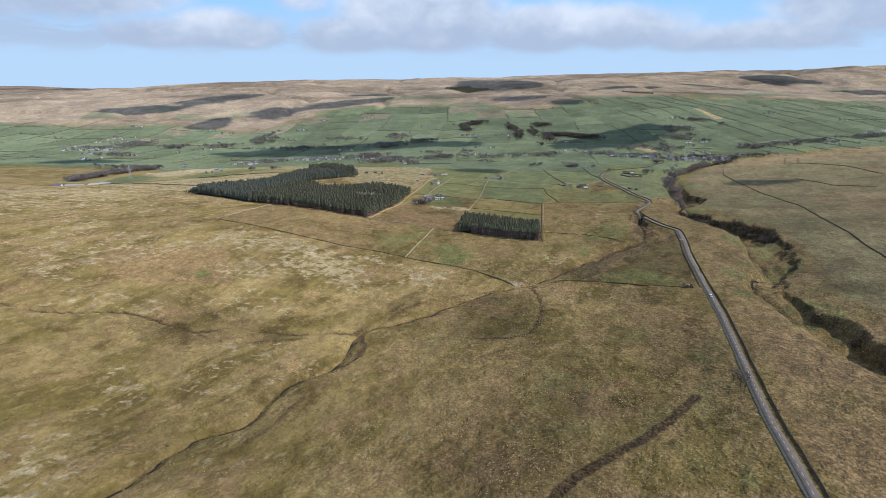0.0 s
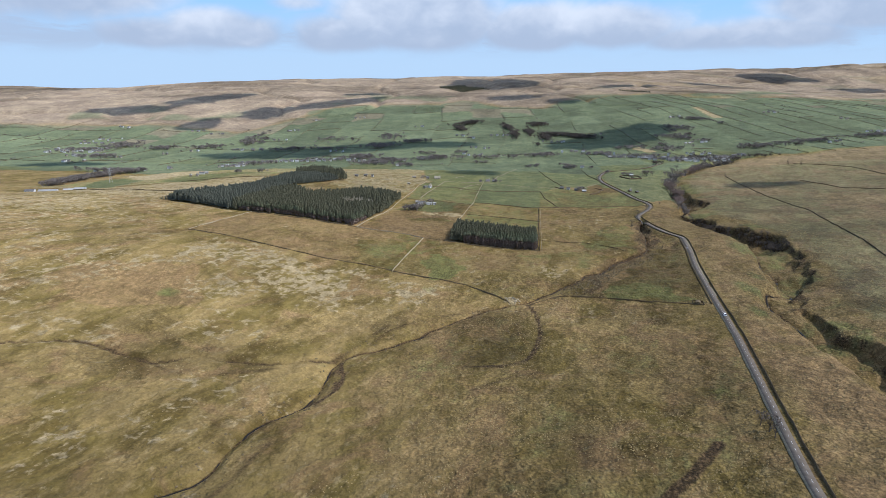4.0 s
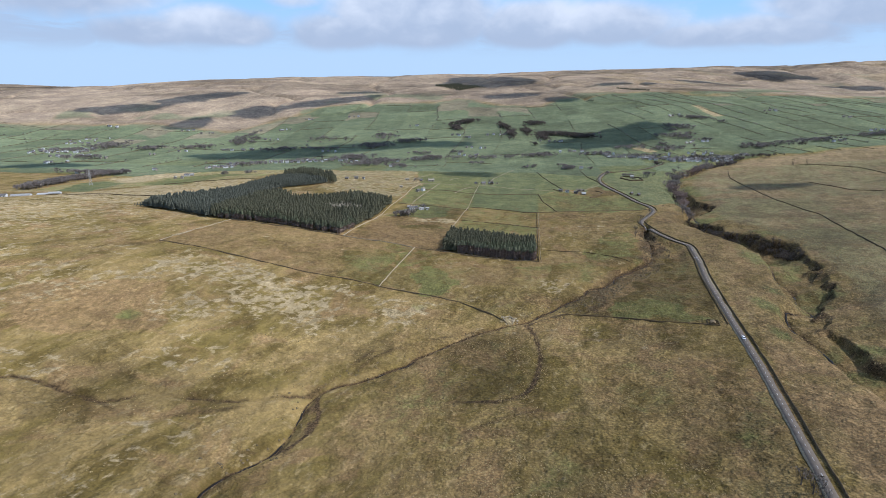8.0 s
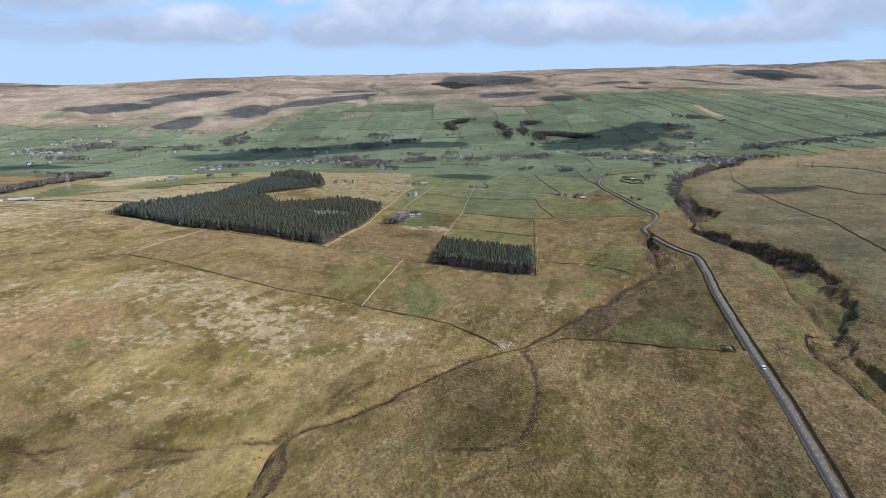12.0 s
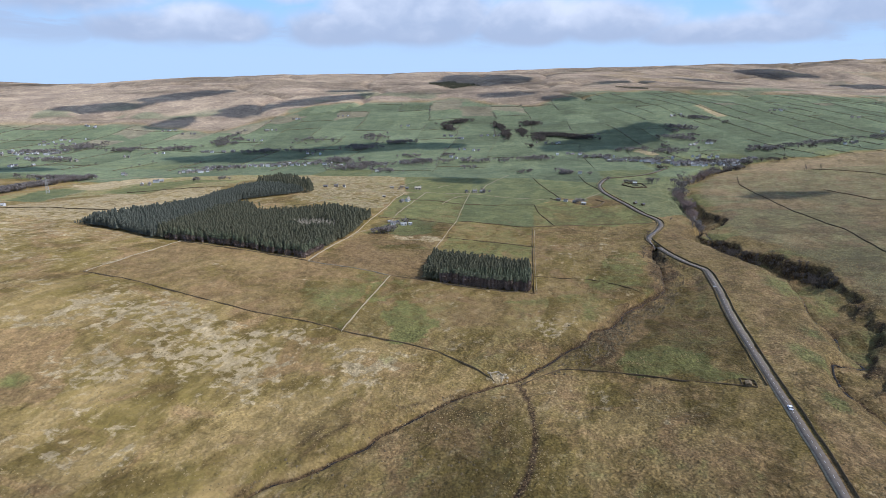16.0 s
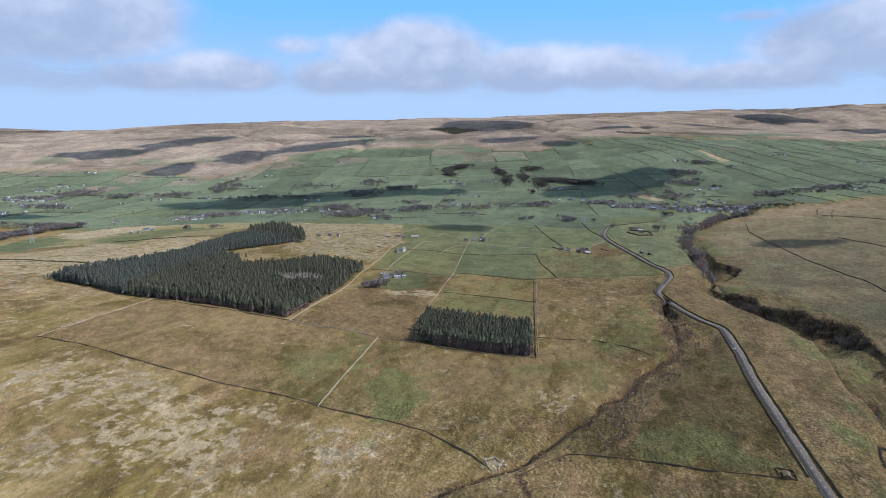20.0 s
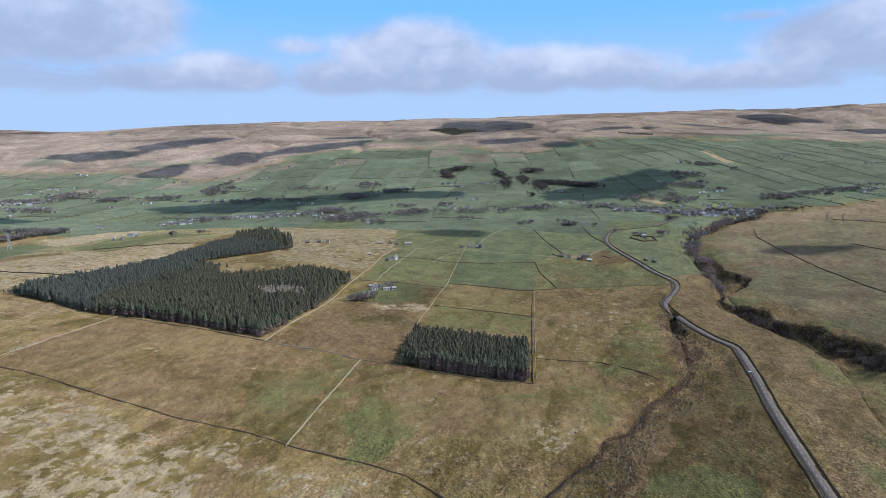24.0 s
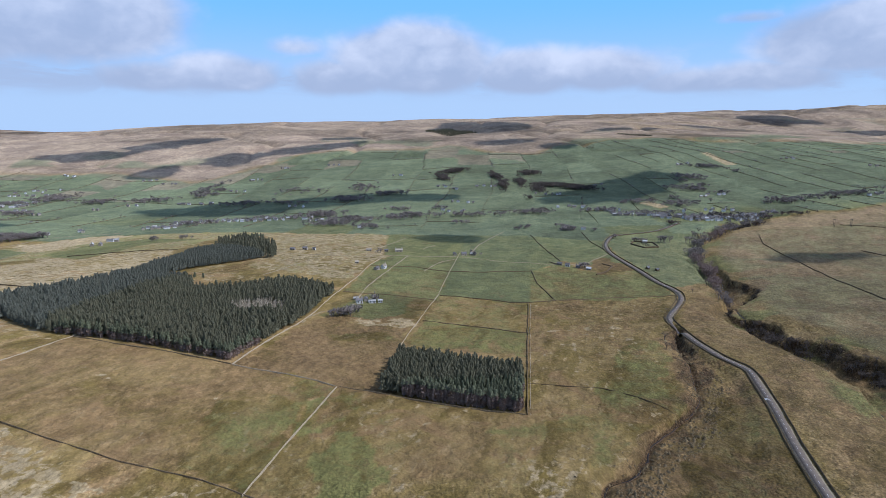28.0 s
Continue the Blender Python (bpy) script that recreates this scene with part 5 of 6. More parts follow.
def on_face(seed, count, lo, hi, foot=0.0):
    """Places strewn over the steep face of the ravine between two rows."""
    r = np.random.default_rng(seed)
    rows = np.array(RAVINE, float).T
    y = r.uniform(lo, hi, count)
    east, deep = np.interp(y, rows[0], rows[3]), np.interp(y, rows[0], rows[4])
    x = east + 2 - (0.3 + foot + 1.5 * r.random(count) ** 1.3) * 0.62 * deep
    keep = (scarps(x, y)[0] > 1.5) & (deep > 6) & (fbm(x, y, 30, 95) > np.where(y < 560, 0.54, 0.42))
    return [(a, b, c - 0.25, r.uniform(0.5, 1.25), r.uniform(0, 6.3), int(r.integers(0, 9))) for a, b, c in zip(x[keep], y[keep], height(x[keep], y[keep])) ]


tagged(new("gorse_scrub", scatter("gorse_scrub", SCRUB, on_face(23, 420, 560, 930) + on_face(27, 60, 330, 560), M_HEATHER)), "low dark heather and scrub on the ravine face", "scrub", kind="stuff")
tagged(new("birch_scrub", scatter("birch_scrub", [(v * 0.62, f) for v, f in BARE], on_face(24, 260, 585, 780, 0.25), M_TWIGS), ), "leafless birch and thorn growing up the shaded ravine bank", "scrub", kind="stuff")
grove("hillside_wood", [(312, 1905, 26, 22, 0, 92), (330, 1735, 40, 16, -32, 120), (390, 1695, 50, 16, -32, 160), (70, 1900, 14, 40, 15, 80), (95, 1975, 40, 14, 15, 100), (214, 1890, 14, 50, 8, 60), (222, 1770, 12, 60, -6, 88),
                        (270, 1800, 12, 60, 0, 60), (300, 1700, 20, 40, 0, 60)], BARE_FAR, M_TWIGS, "leafless dark woods in the folds of the dale side", 24, (0.8, 1.4), "wood")
grove("dale_wood", [(-71, 1700, 48, 20, 5, 60), (-149, 1640, 48, 23, 8, 60), (-173, 1440, 40, 30, 5, 72), (-115, 1375, 48, 23, 8, 60), (-5, 1418, 48, 18, 5, 52), (-901, 1750, 48, 68, 30, 108), (-752, 1675, 32, 23, 5, 48), (-640, 1700, 48, 27, 0, 48), (-565, 1850, 11, 119, -8, 52), (-545, 1780, 24, 51, 0, 36), (-138, 1800, 40, 51, 0, 28), (-289, 1792, 48, 51, 0, 28)], BARE_FAR, M_TWIGS_FAR, "leafless trees and belts along the dale bottom", 25, (0.75, 1.35), "wood")
grove("dale_wood", [(-380, 1620, 64, 20, 6, 43), (-830, 1500, 48, 20, 0, 48), (120, 1420, 64, 18, 4, 40), (240, 1440, 48, 18, 2, 40), (640, 1640, 48, 27, -30, 60), (700, 1760, 48, 23, -35, 48), (800, 1900, 48, 23, -25, 40), (900, 1500, 88, 20, 12, 72), (1120, 1560, 104, 20, 14, 84), (760, 1460, 56, 23, 6, 48), (560, 1480, 48, 27, 0, 48), (480, 1520, 40, 18, 0, 28)], BARE_FAR, M_TWIGS_FAR, "leafless trees and belts along the dale bottom", 125, (0.75, 1.35), "wood")
grove("field_trees", [(-138, 1328, 39, 29, -6, 70), (-159, 1670, 32, 13, -9, 26), (-148, 1828, 23, 13, -12, 19), (-27, 1500, 27, 12, 2, 20), (-23, 1381, 22, 10, 0, 14), (-513, 1841, 18, 18, -5, 24), (-516, 1778, 16, 10, -13, 12), (-296, 1615, 43, 10, -7, 28), (52, 1511, 22, 9, -6, 12)],
      BARE_FAR, M_TWIGS_FAR, "soft grey leafless trees round the dale farms", 225, (0.6, 1.2), "trees")
grove("field_trees", [(93, 1330, 14, 8, -3, 10), (-64, 1271, 22, 12, 7, 16), (204, 1281, 11, 8, -5, 10), (272, 1279, 11, 10, 5, 10), (780, 1906, 36, 9, -7, 20), (847, 1831, 14, 10, -21, 10), (667, 1729, 18, 8, -10, 12), (687, 1670, 19, 9, -13, 16), (688, 1578, 20, 10, -16, 16), (568, 1543, 12, 9, -17, 12)],
      BARE_FAR, M_TWIGS_FAR, "grey leafless trees above the village", 226, (0.6, 1.2), "trees")
grove("field_trees", [(572, 1335, 19, 12, -13, 13), (644, 1311, 17, 10, -27, 11), (697, 1322, 22, 10, -16, 14), (590, 1266, 22, 18, -70, 26), (465, 1291, 10, 10, -9, 10), (856, 1462, 19, 8, -24, 10), (762, 1440, 44, 8, -16, 14), (262, 1593, 7, 13, -12, 12), (273, 1470, 12, 13, -8, 12)],
      BARE_FAR, M_TWIGS, "dark leafless trees between the village houses", 227, (0.6, 1.2), "trees")
grove("shelter_belt", [(-610, 980, 26, 9, 95, 70), (-620, 1055, 40, 9, 92, 120), (-616, 1130, 40, 9, 82, 110), (-596, 1195, 30, 8, 60, 70), (-640, 1200, 50, 10, 20, 60)], BARE_FAR, M_TWIGS_FAR, "dark shelter belt below the moor", 26, (0.8, 1.3), "wood")
grove("village_trees", [(383, 1440, 40, 14, 0, 40), (450, 1395, 60, 24, -10, 44), (540, 1340, 60, 24, 0, 44), (620, 1332, 60, 22, 10, 50), (-400, 1350, 60, 26, 20, 40), (-300, 1405, 60, 24, 5, 30), (-220, 1415, 50, 24, 0, 22), (-970, 1680, 60, 30, 0, 80), (273, 1256, 14, 8, 0, 28), (190, 1265, 8, 5, 0, 5), (360, 1150, 10, 6, 0, 8)], BARE_FAR, M_TWIGS_FAR, "leafless garden and hedge trees among the houses", 27, (0.55, 1.05))
grove("village_trees", [(318, 1247, 4, 6, 0, 4), (-72, 1300, 14, 6, 0, 8), (-370, 1135, 6, 8, 0, 6), (-330, 1150, 10, 5, 0, 6), (231, 978, 8, 4, 0, 5), (-25, 742, 16, 3, 40, 18), (-6, 782, 5, 4, 0, 3), (100, 1022, 9, 3, 0, 4), (-24, 1000, 5, 3, 0, 2), (330, 1180, 5, 3, 0, 3), (-210, 1045, 24, 6, 0, 28)], BARE_FAR, M_TWIGS_FAR, "leafless garden and hedge trees among the houses", 127, (0.55, 1.05))
far_x, far_y = planted([(2, 2925), (114, 2745), (191, 2850), (250, 2960), (120, 3010)], 5.5, 31, 0.4)
tagged(new("hilltop_plantation", scatter("hilltop_plantation", SPRUCE_FAR, [(a, b, c, 0.8, k, k) for k, (a, b, c) in enumerate(zip(far_x, far_y, height(far_x, far_y, False)))], M_NEEDLES_FAR)), "dark conifer plantation on the skyline moor", "forest", kind="stuff")
far_x, far_y = planted([(760, 2622), (770, 2632), (880, 2548), (868, 2534)], 3.6, 33, 0.4)
tagged(new("hilltop_plantation", scatter("hilltop_plantation", SPRUCE_FAR, [(a, b, c, 0.55, k, k) for k, (a, b, c) in enumerate(zip(far_x, far_y, height(far_x, far_y, False)))], M_NEEDLES_FAR)), "narrow conifer strip on the far hill", "forest", kind="stuff")


def tussock_shape(seed):
    r = random.Random(seed)
    vs, fs = [(0, 0, 0.55)], []
    for j in range(8):
        a = 0.785 * j + r.uniform(-0.2, 0.2)
        q = r.uniform(0.55, 0.8) if j % 2 == 0 else r.uniform(0.3, 0.45)
        vs.append((q * math.cos(a), q * math.sin(a), -0.15 if j % 2 == 0 else 0.15))
    for j in range(8):
        fs.append((0, 1 + j, 1 + (j + 1) % 8))
    return np.array(vs, float), np.array(fs, int)


def tussocks(name, count, seed, box, want, label, mat, size=(0.6, 1.3)):
    """Clumps of rush and bent grass, thick where want says so."""
    r = np.random.default_rng(seed)
    x, y = r.uniform(box[0], box[2], count), r.uniform(box[1], box[3], count)
    keep = r.random(count) < want(x, y)
    x, y = x[keep], y[keep]
    d = distance(x, y, road_line, 20)
    x, y = x[d > 4.6], y[d > 4.6]
    z = height(x, y)
    shapes = [tussock_shape(seed + k) for k in range(4)]
    s, t = r.uniform(*size, len(x)), r.uniform(0, 6.3, len(x))
    tagged(new(name, scatter(name, shapes, [(a, b, c - 0.05, e, f, k) for k, (a, b, c, e, f) in enumerate(zip(x, y, z, s, t))], mat)), label, "grass", kind="stuff")


def east_side(x, y):
    side = np.interp(y, road_line[:, 1], road_line[:, 0])
    edge = np.interp(y, cleugh_line[:, 1], cleugh_line[:, 0])
    return ((x > side + 4) & (x < edge + 60)) * (0.25 + 0.75 * step(fbm(x, y, 25, 90), 0.4, 0.65))


def wet_side(x, y):
    left, right = np.interp(y, burn_line[:, 1], burn_line[:, 0]), np.interp(y, road_line[:, 1], road_line[:, 0])
    gully = inside(x, y, [(224, 668), (250, 740), (250, 684), (246, 632), (217, 564), (173, 532), (137, 471), (95, 450), (87, 454), (123, 494), (166, 545), (200, 582)])
    near = np.exp(-(distance(x, y, burn_line, 40) / 9) ** 2)
    hollow = np.exp(-(((x - 40) / 32) ** 2 + ((y - 384) / 38) ** 2))
    return np.maximum(np.maximum(gully * 0.9, 0.5 * near), 0.55 * hollow) * (0.3 + 0.7 * step(fbm(x, y, 14, 91), 0.38, 0.62))


def moor_side(x, y):
    return (0.20 + 0.55 * step(x, -60, 30)) * step(fbm(x, y, 34, 92), 0.50, 0.66) * (distance(x, y, [(30, 160), (50, 188), (83, 212), (119, 247)], 20) > 5) * (x < np.interp(y, road_line[:, 1], road_line[:, 0]) - 5)


tussocks("bent_tussocks", 34000, 51, (100, 120, 430, 760), east_side, "tawny tussocks of bent grass east of the road", M_TUSSOCK, (0.45, 1.15))
tussocks("rush_tussocks", 20000, 52, (-120, 180, 270, 760), wet_side, "dark brown rush tussocks in the wet hollows by the burn", M_RUSH, (0.7, 1.6))
tussocks("rush_tussocks", 11000, 54, (90, 450, 262, 745), lambda x, y: inside(x, y, [(224, 668), (250, 740), (250, 684), (240, 632), (206, 564), (165, 526), (131, 473), (95, 448), (87, 454), (121, 496), (164, 547), (198, 584)]) * (0.35 + 0.65 * step(fbm(x, y, 13, 93), 0.42, 0.58)), "dark rush hummocks filling the boggy gully", M_RUSH, (0.9, 2.2))
tussocks("bent_tussocks", 60000, 53, (-200, 130, 210, 470), moor_side, "scattered tussocks of bent grass over the moor", M_TUSSOCK, (0.4, 0.9))


# ---------------------------------------------------------------- far field walls
def far_walls():
    r = np.random.default_rng(17)
    edge_x, edge_y = [p[0] for p in MOOR_EDGE], [p[1] for p in MOOR_EDGE]
    count = 0
    hedge = []

    def lay(pts):
        nonlocal count
        pts = np.array(pts)
        lim = np.interp(pts[:, 0], edge_x, edge_y) + 30
        ok = (pts[:, 1] > 1290 + 0.06 * np.abs(pts[:, 0])) & (pts[:, 1] < lim) & (np.abs(pts[:, 0]) < 0.8 * pts[:, 1] + 60)
        run = []
        for m, (q, good) in enumerate(zip(pts, ok)):
            if good:
                run.append(tuple(q))
            if (not good or m == len(pts) - 1) and run:
                if len(run) > 4:
                    stone_wall(run, 0.85, 0.55, M_WALL_DARK, "dark dry stone wall and hedge across the dale side", 14.0, False, "field_wall", count % 7, "dale side field walls")
                    count += 1
                    for a, c in zip(run[:-1], run[1:]):
                        if r.random() < 1.25 * float(vnoise(np.array([a[0]]), np.array([a[1]]), 130, 6)[0]) ** 2:
                            hedge.append((a[0] + r.normal(0, 3), a[1] + r.normal(0, 3), r.uniform(0.30, 0.75), r.uniform(0, 6.3), r.integers(0, 9)))
                run = []

    for right in (False, True):
        th, wide, deep = (radians(7), 66.0, 290.0) if right else (radians(-6), 105.0, 150.0)
        c, s = math.cos(th), math.sin(th)

        def back(u, v):
            return np.stack([u * c - v * s, u * s + v * c], 1)

        def mine(p):
            return (p[:, 0] > 620 - 0.06 * p[:, 1]) == right

        for i in range(-16, 46):
            v = np.arange(200, 3400, 16.0)
            u = i * wide - 9 * np.sin(v / 170.0) - 4 * np.sin(v / 57.0)
            p = back(u, v)
            keep = mine(p) & (vnoise(p[:, 0], p[:, 1], 170, 80 + i) > (0.40 if right else 0.40))
            run = []
            for q, good in zip(p, keep):
                if good:
                    run.append(q)
                if (not good or q is p[-1]) and run:
                    lay(run)
                    run = []
            h = float(hash01(np.array([float(i)]), np.array([0.0]), 3)[0])
            for j in range(0, 60 if right else 24):
                uu = np.arange(i * wide, (i + 1) * wide, 11.0)
                vv = j * deep - 60 * h - 14 * np.sin(uu / 60.0)
                q = back(uu - 9 * np.sin(vv / 170.0) - 4 * np.sin(vv / 57.0), vv)
                if r.random() < (0.3 if right else 0.42) and mine(q).all():
                    lay(q)
    hx, hy = np.array([h[0] for h in hedge]), np.array([h[1] for h in hedge])
    hz = height(hx, hy, False)
    tagged(new("hedgerow_trees", scatter("hedgerow_trees", BARE_FAR, [(h[0], h[1], z - 0.3, h[2], h[3], h[4]) for h, z in zip(hedge, hz)], M_TWIGS_FAR)), "leafless hedgerow trees and thorn bushes along the dale walls", "trees", kind="stuff")


far_walls()


# ---------------------------------------------------------------- houses
def slab(points, thick):
    """A flat piece with thickness from its outline."""
    bm = bmesh.new()
    vs = [bm.verts.new(p) for p in points]
    f = bm.faces.new(vs)
    out = bmesh.ops.extrude_face_region(bm, geom=[f])
    bmesh.ops.translate(bm, verts=[v for v in out["geom"] if isinstance(v, bmesh.types.BMVert)], vec=(0, 0, thick))
    bmesh.ops.recalc_face_normals(bm, faces=bm.faces)
    return bm


HOUSE_MESHES = {}


def house_meshes(length, width, eave, pitch):
    key = (length, width, eave, pitch)
    if key not in HOUSE_MESHES:
        l, w = length / 2, width / 2
        ridge = eave + w * pitch
        bm = bmesh.new()
        ends = []
        for x in (-l, l):
            ends.append([bm.verts.new(p) for p in ((x, -w, -1.2), (x, w, -1.2), (x, w, eave), (x, 0, ridge), (x, -w, eave))])
        a, b = ends
        bm.faces.new(a[::-1]), bm.faces.new(b)
        for k in range(5):
            bm.faces.new((a[k], a[(k + 1) % 5], b[(k + 1) % 5], b[k]))
        bmesh.ops.recalc_face_normals(bm, faces=bm.faces)
        body = bpy.data.meshes.new("house_wall")
        bm.to_mesh(body)
        bm.free()
        o = 0.35
        roofs = []
        for s in (-1, 1):
            bm = slab([(-l - o, s * (w + o), eave - o * pitch + 0.05), (l + o, s * (w + o), eave - o * pitch + 0.05), (l + o, 0, ridge + 0.05), (-l - o, 0, ridge + 0.05)], 0.18)
            me = bpy.data.meshes.new("roof_slope")
            bm.to_mesh(me)
            bm.free()
            roofs.append(me)
        bm = bmesh.new()
        bmesh.ops.create_cube(bm, size=1, matrix=pose(0, 0, ridge + 0.5) @ Matrix.Diagonal((0.9, 0.6, 1.8, 1)))
        bmesh.ops.create_cube(bm, size=1, matrix=pose(0, 0, ridge + 1.45) @ Matrix.Diagonal((1.05, 0.75, 0.14, 1)))
        stack = bpy.data.meshes.new("chimney")
        bm.to_mesh(stack)
        bm.free()
        bm = bmesh.new()
        bmesh.ops.create_cube(bm, size=1, matrix=Matrix.Diagonal((1.0, 0.16, 1.25, 1)))
        pane = bpy.data.meshes.new("window")
        bm.to_mesh(pane)
        bm.free()
        bm = bmesh.new()
        bmesh.ops.create_cube(bm, size=1, matrix=Matrix.Diagonal((1.0, 0.14, 2.05, 1)))
        door = bpy.data.meshes.new("door")
        bm.to_mesh(door)
        bm.free()
        pane.materials.append(M_GLASS)
        door.materials.append(M_WOODPOLE)
        stack.materials.append(M_HOUSE)
        HOUSE_MESHES[key] = (body, roofs, stack, pane, door)
    return HOUSE_MESHES[key]


def house(x, y, turn, length=11.0, width=7.0, eave=4.8, pitch=0.75, wall=None, roof=None, chimneys=2, detail=0, name="house", label="stone house with a slate roof", group=""):
    body, roofs, stack, pane, door = house_meshes(length, width, eave, pitch)
    ob = thing(name, pose(x, y, ground_z(x, y), 0, 0, turn), label, name.replace("_", " "), group)
    for me, nm, mat in [(body, "house_wall", wall or M_HOUSE)] + [(m, "roof_slope", roof or M_SLATE) for m in roofs]:
        part_ob = share(nm, me, ob)
        if not me.materials:
            me.materials.append(mat)
        part_ob.material_slots[0].link = "OBJECT"
        part_ob.material_slots[0].material = mat
    for k in range(chimneys):
        share("chimney", stack, ob, pose((length / 2 - 0.6) * (1 if k == 0 else -1), 0, 0))
    if detail:
        n = max(2, int(length // 3.2))
        for side in (-1, 1):
            for k in range(n):
                u = -length / 2 + length * (k + 0.5) / n
                for z in ((1.5, 3.7) if eave > 4 else (1.5,)):
                    if z < 2 and k == n // 2 and side < 0:
                        share("door", door, ob, pose(u, side * width / 2, 1.03))
                    else:
                        share("window", pane, ob, pose(u, side * width / 2, z))
    return ob


SIZES = [(6.0, 4.4, 3.1, 0.75), (7.2, 4.6, 3.2, 0.75), (9.5, 4.8, 3.2, 0.7), (5.4, 4.2, 3.0, 0.8), (8.0, 5.0, 2.8, 0.55)]


def settlement(spots, seed, group, white=0.16, detail=0):
    """Houses about spots (x, y, half length, half width, turn, count)."""
    r = random.Random(seed)
    put = []
    for cx, cy, a, b, turn, count in spots:
        t = radians(turn)
        tries = 0
        made = 0
        while made < count and tries < count * 12:
            tries += 1
            u, v = r.uniform(-a, a), r.uniform(-b, b)
            x, y = cx + u * math.cos(t) - v * math.sin(t), cy + u * math.sin(t) + v * math.cos(t)
            if any((x - p) ** 2 + (y - q) ** 2 < 8 ** 2 for p, q in put):
                continue
            put.append((x, y))
            made += 1
            size = SIZES[r.choice((0, 0, 1, 1, 2, 3, 3, 4))]
            pale = r.random() < white
            house(x, y, turn + r.choice((0, 0, 90)) + r.uniform(-12, 12), *size, M_WHITE if pale else M_HOUSE, M_TIN if r.random() < 0.14 else M_SLATE, r.choice((1, 2)), detail,
                  "house", "white rendered house with a slate roof" if pale else "grey stone house with a slate roof", group)


settlement([(383, 1440, 34, 12, -20, 9), (440, 1388, 50, 14, -18, 20), (498, 1358, 40, 16, -16, 22), (536, 1325, 30, 16, 0, 18), (590, 1322, 40, 16, 5, 20), (650, 1345, 36, 12, 15, 10), (560, 1400, 70, 14, 0, 9), (330, 1490, 30, 10, 0, 4)],
           41, "houses of the village", 0.46)
settlement([(-440, 1312, 34, 10, 30, 12), (-395, 1372, 46, 10, 15, 16), (-320, 1384, 44, 9, 6, 12), (-240, 1404, 50, 9, 4, 11), (-165, 1376, 30, 9, 0, 5), (-98, 1396, 26, 8, 0, 5), (-40, 1416, 24, 8, 0, 4)], 42, "houses of the hamlet row", 0.40)
settlement([(-975, 1668, 70, 40, 10, 44), (-1010, 1850, 60, 50, 20, 16), (-895, 1560, 50, 14, 0, 12), (-842, 1400, 40, 10, 0, 4), (-640, 1215, 46, 8, 35, 5), (-560, 1262, 40, 6, 20, 3)], 43, "houses at the dale head", 0.42)
FARMS = [(-1070, 2100, 4), (-789, 2033, 5), (-705, 1955, 3), (-473, 1990, 4), (-437, 2169, 3), (-468, 1827, 3), (-271, 2185, 3), (-55, 1981, 2), (60, 1790, 3), (97, 1752, 2), (179, 1766, 4), (109, 1575, 4), (310, 1640, 5), (280, 1262, 4), (446, 1717, 2),
         (748, 1947, 4), (661, 1560, 5), (1066, 1977, 4), (1214, 1845, 2), (974, 1490, 4), (1180, 1640, 6), (-260, 1570, 3), (-514, 1655, 7), (-641, 1629, 2), (-706, 1569, 2), (-779, 1496, 2), (90, 1480, 4), (-72, 1294, 2), (-445, 1119, 2), (-428, 1158, 2), (700, 1800, 4)]
for n, (fx, fy, count) in enumerate(FARMS):
    settlement([(fx, fy, 11 + 4 * count, 8, (n * 37) % 40 - 20, count)], 60 + n, "far farmsteads", 0.3)


def near_farms(rows):
    """Farm buildings from rows of place, turn, size, walls, roof, chimneys, name and label."""
    for x, y, t, s, wall, roof, ch, nm, lab in rows:
        k = 0.8 if x > -300 else 1.0
        house(x, y, t, s[0] * k, s[1] * k, s[2] * k, s[3], wall, roof, ch, 1, nm, lab, "farm buildings on the moor edge")


near_farms((
    (-19, 775, 20, (7.2, 4.7, 3.7, 0.75), M_WHITE, M_SLATE, 2, "house", "white rendered farmhouse with a slate roof"),
    (-8, 778, 15, (7.6, 4.2, 2.5, 0.5), M_WHITE, M_TIN, 0, "barn", "long white farm building with a pale sheet roof"),
    (-14, 783, 100, (6.8, 4.2, 2.6, 0.6), M_HOUSE, M_SLATE, 0, "barn", "stone barn with a slate roof"),
    (-23, 783, 10, (5.1, 3.8, 2.5, 0.6), M_HOUSE, M_TIN, 0, "barn", "small stone shed with a pale roof"),
    (-1, 781, 10, (4.7, 3.4, 2.5, 0.5), M_WHITE, M_TIN, 0, "shed", "low white outbuilding with a pale roof"),
    (-9, 915, 62, (8.1, 4.9, 3.9, 0.9), M_WHITE, M_HOUSE, 1, "house", "tall pale gabled farmhouse beside a gravel track"),
    (-16, 905, 62, (7.6, 5.1, 3.0, 0.7), M_HOUSE, M_SLATE, 0, "barn", "dark stone byre with a slate roof")))
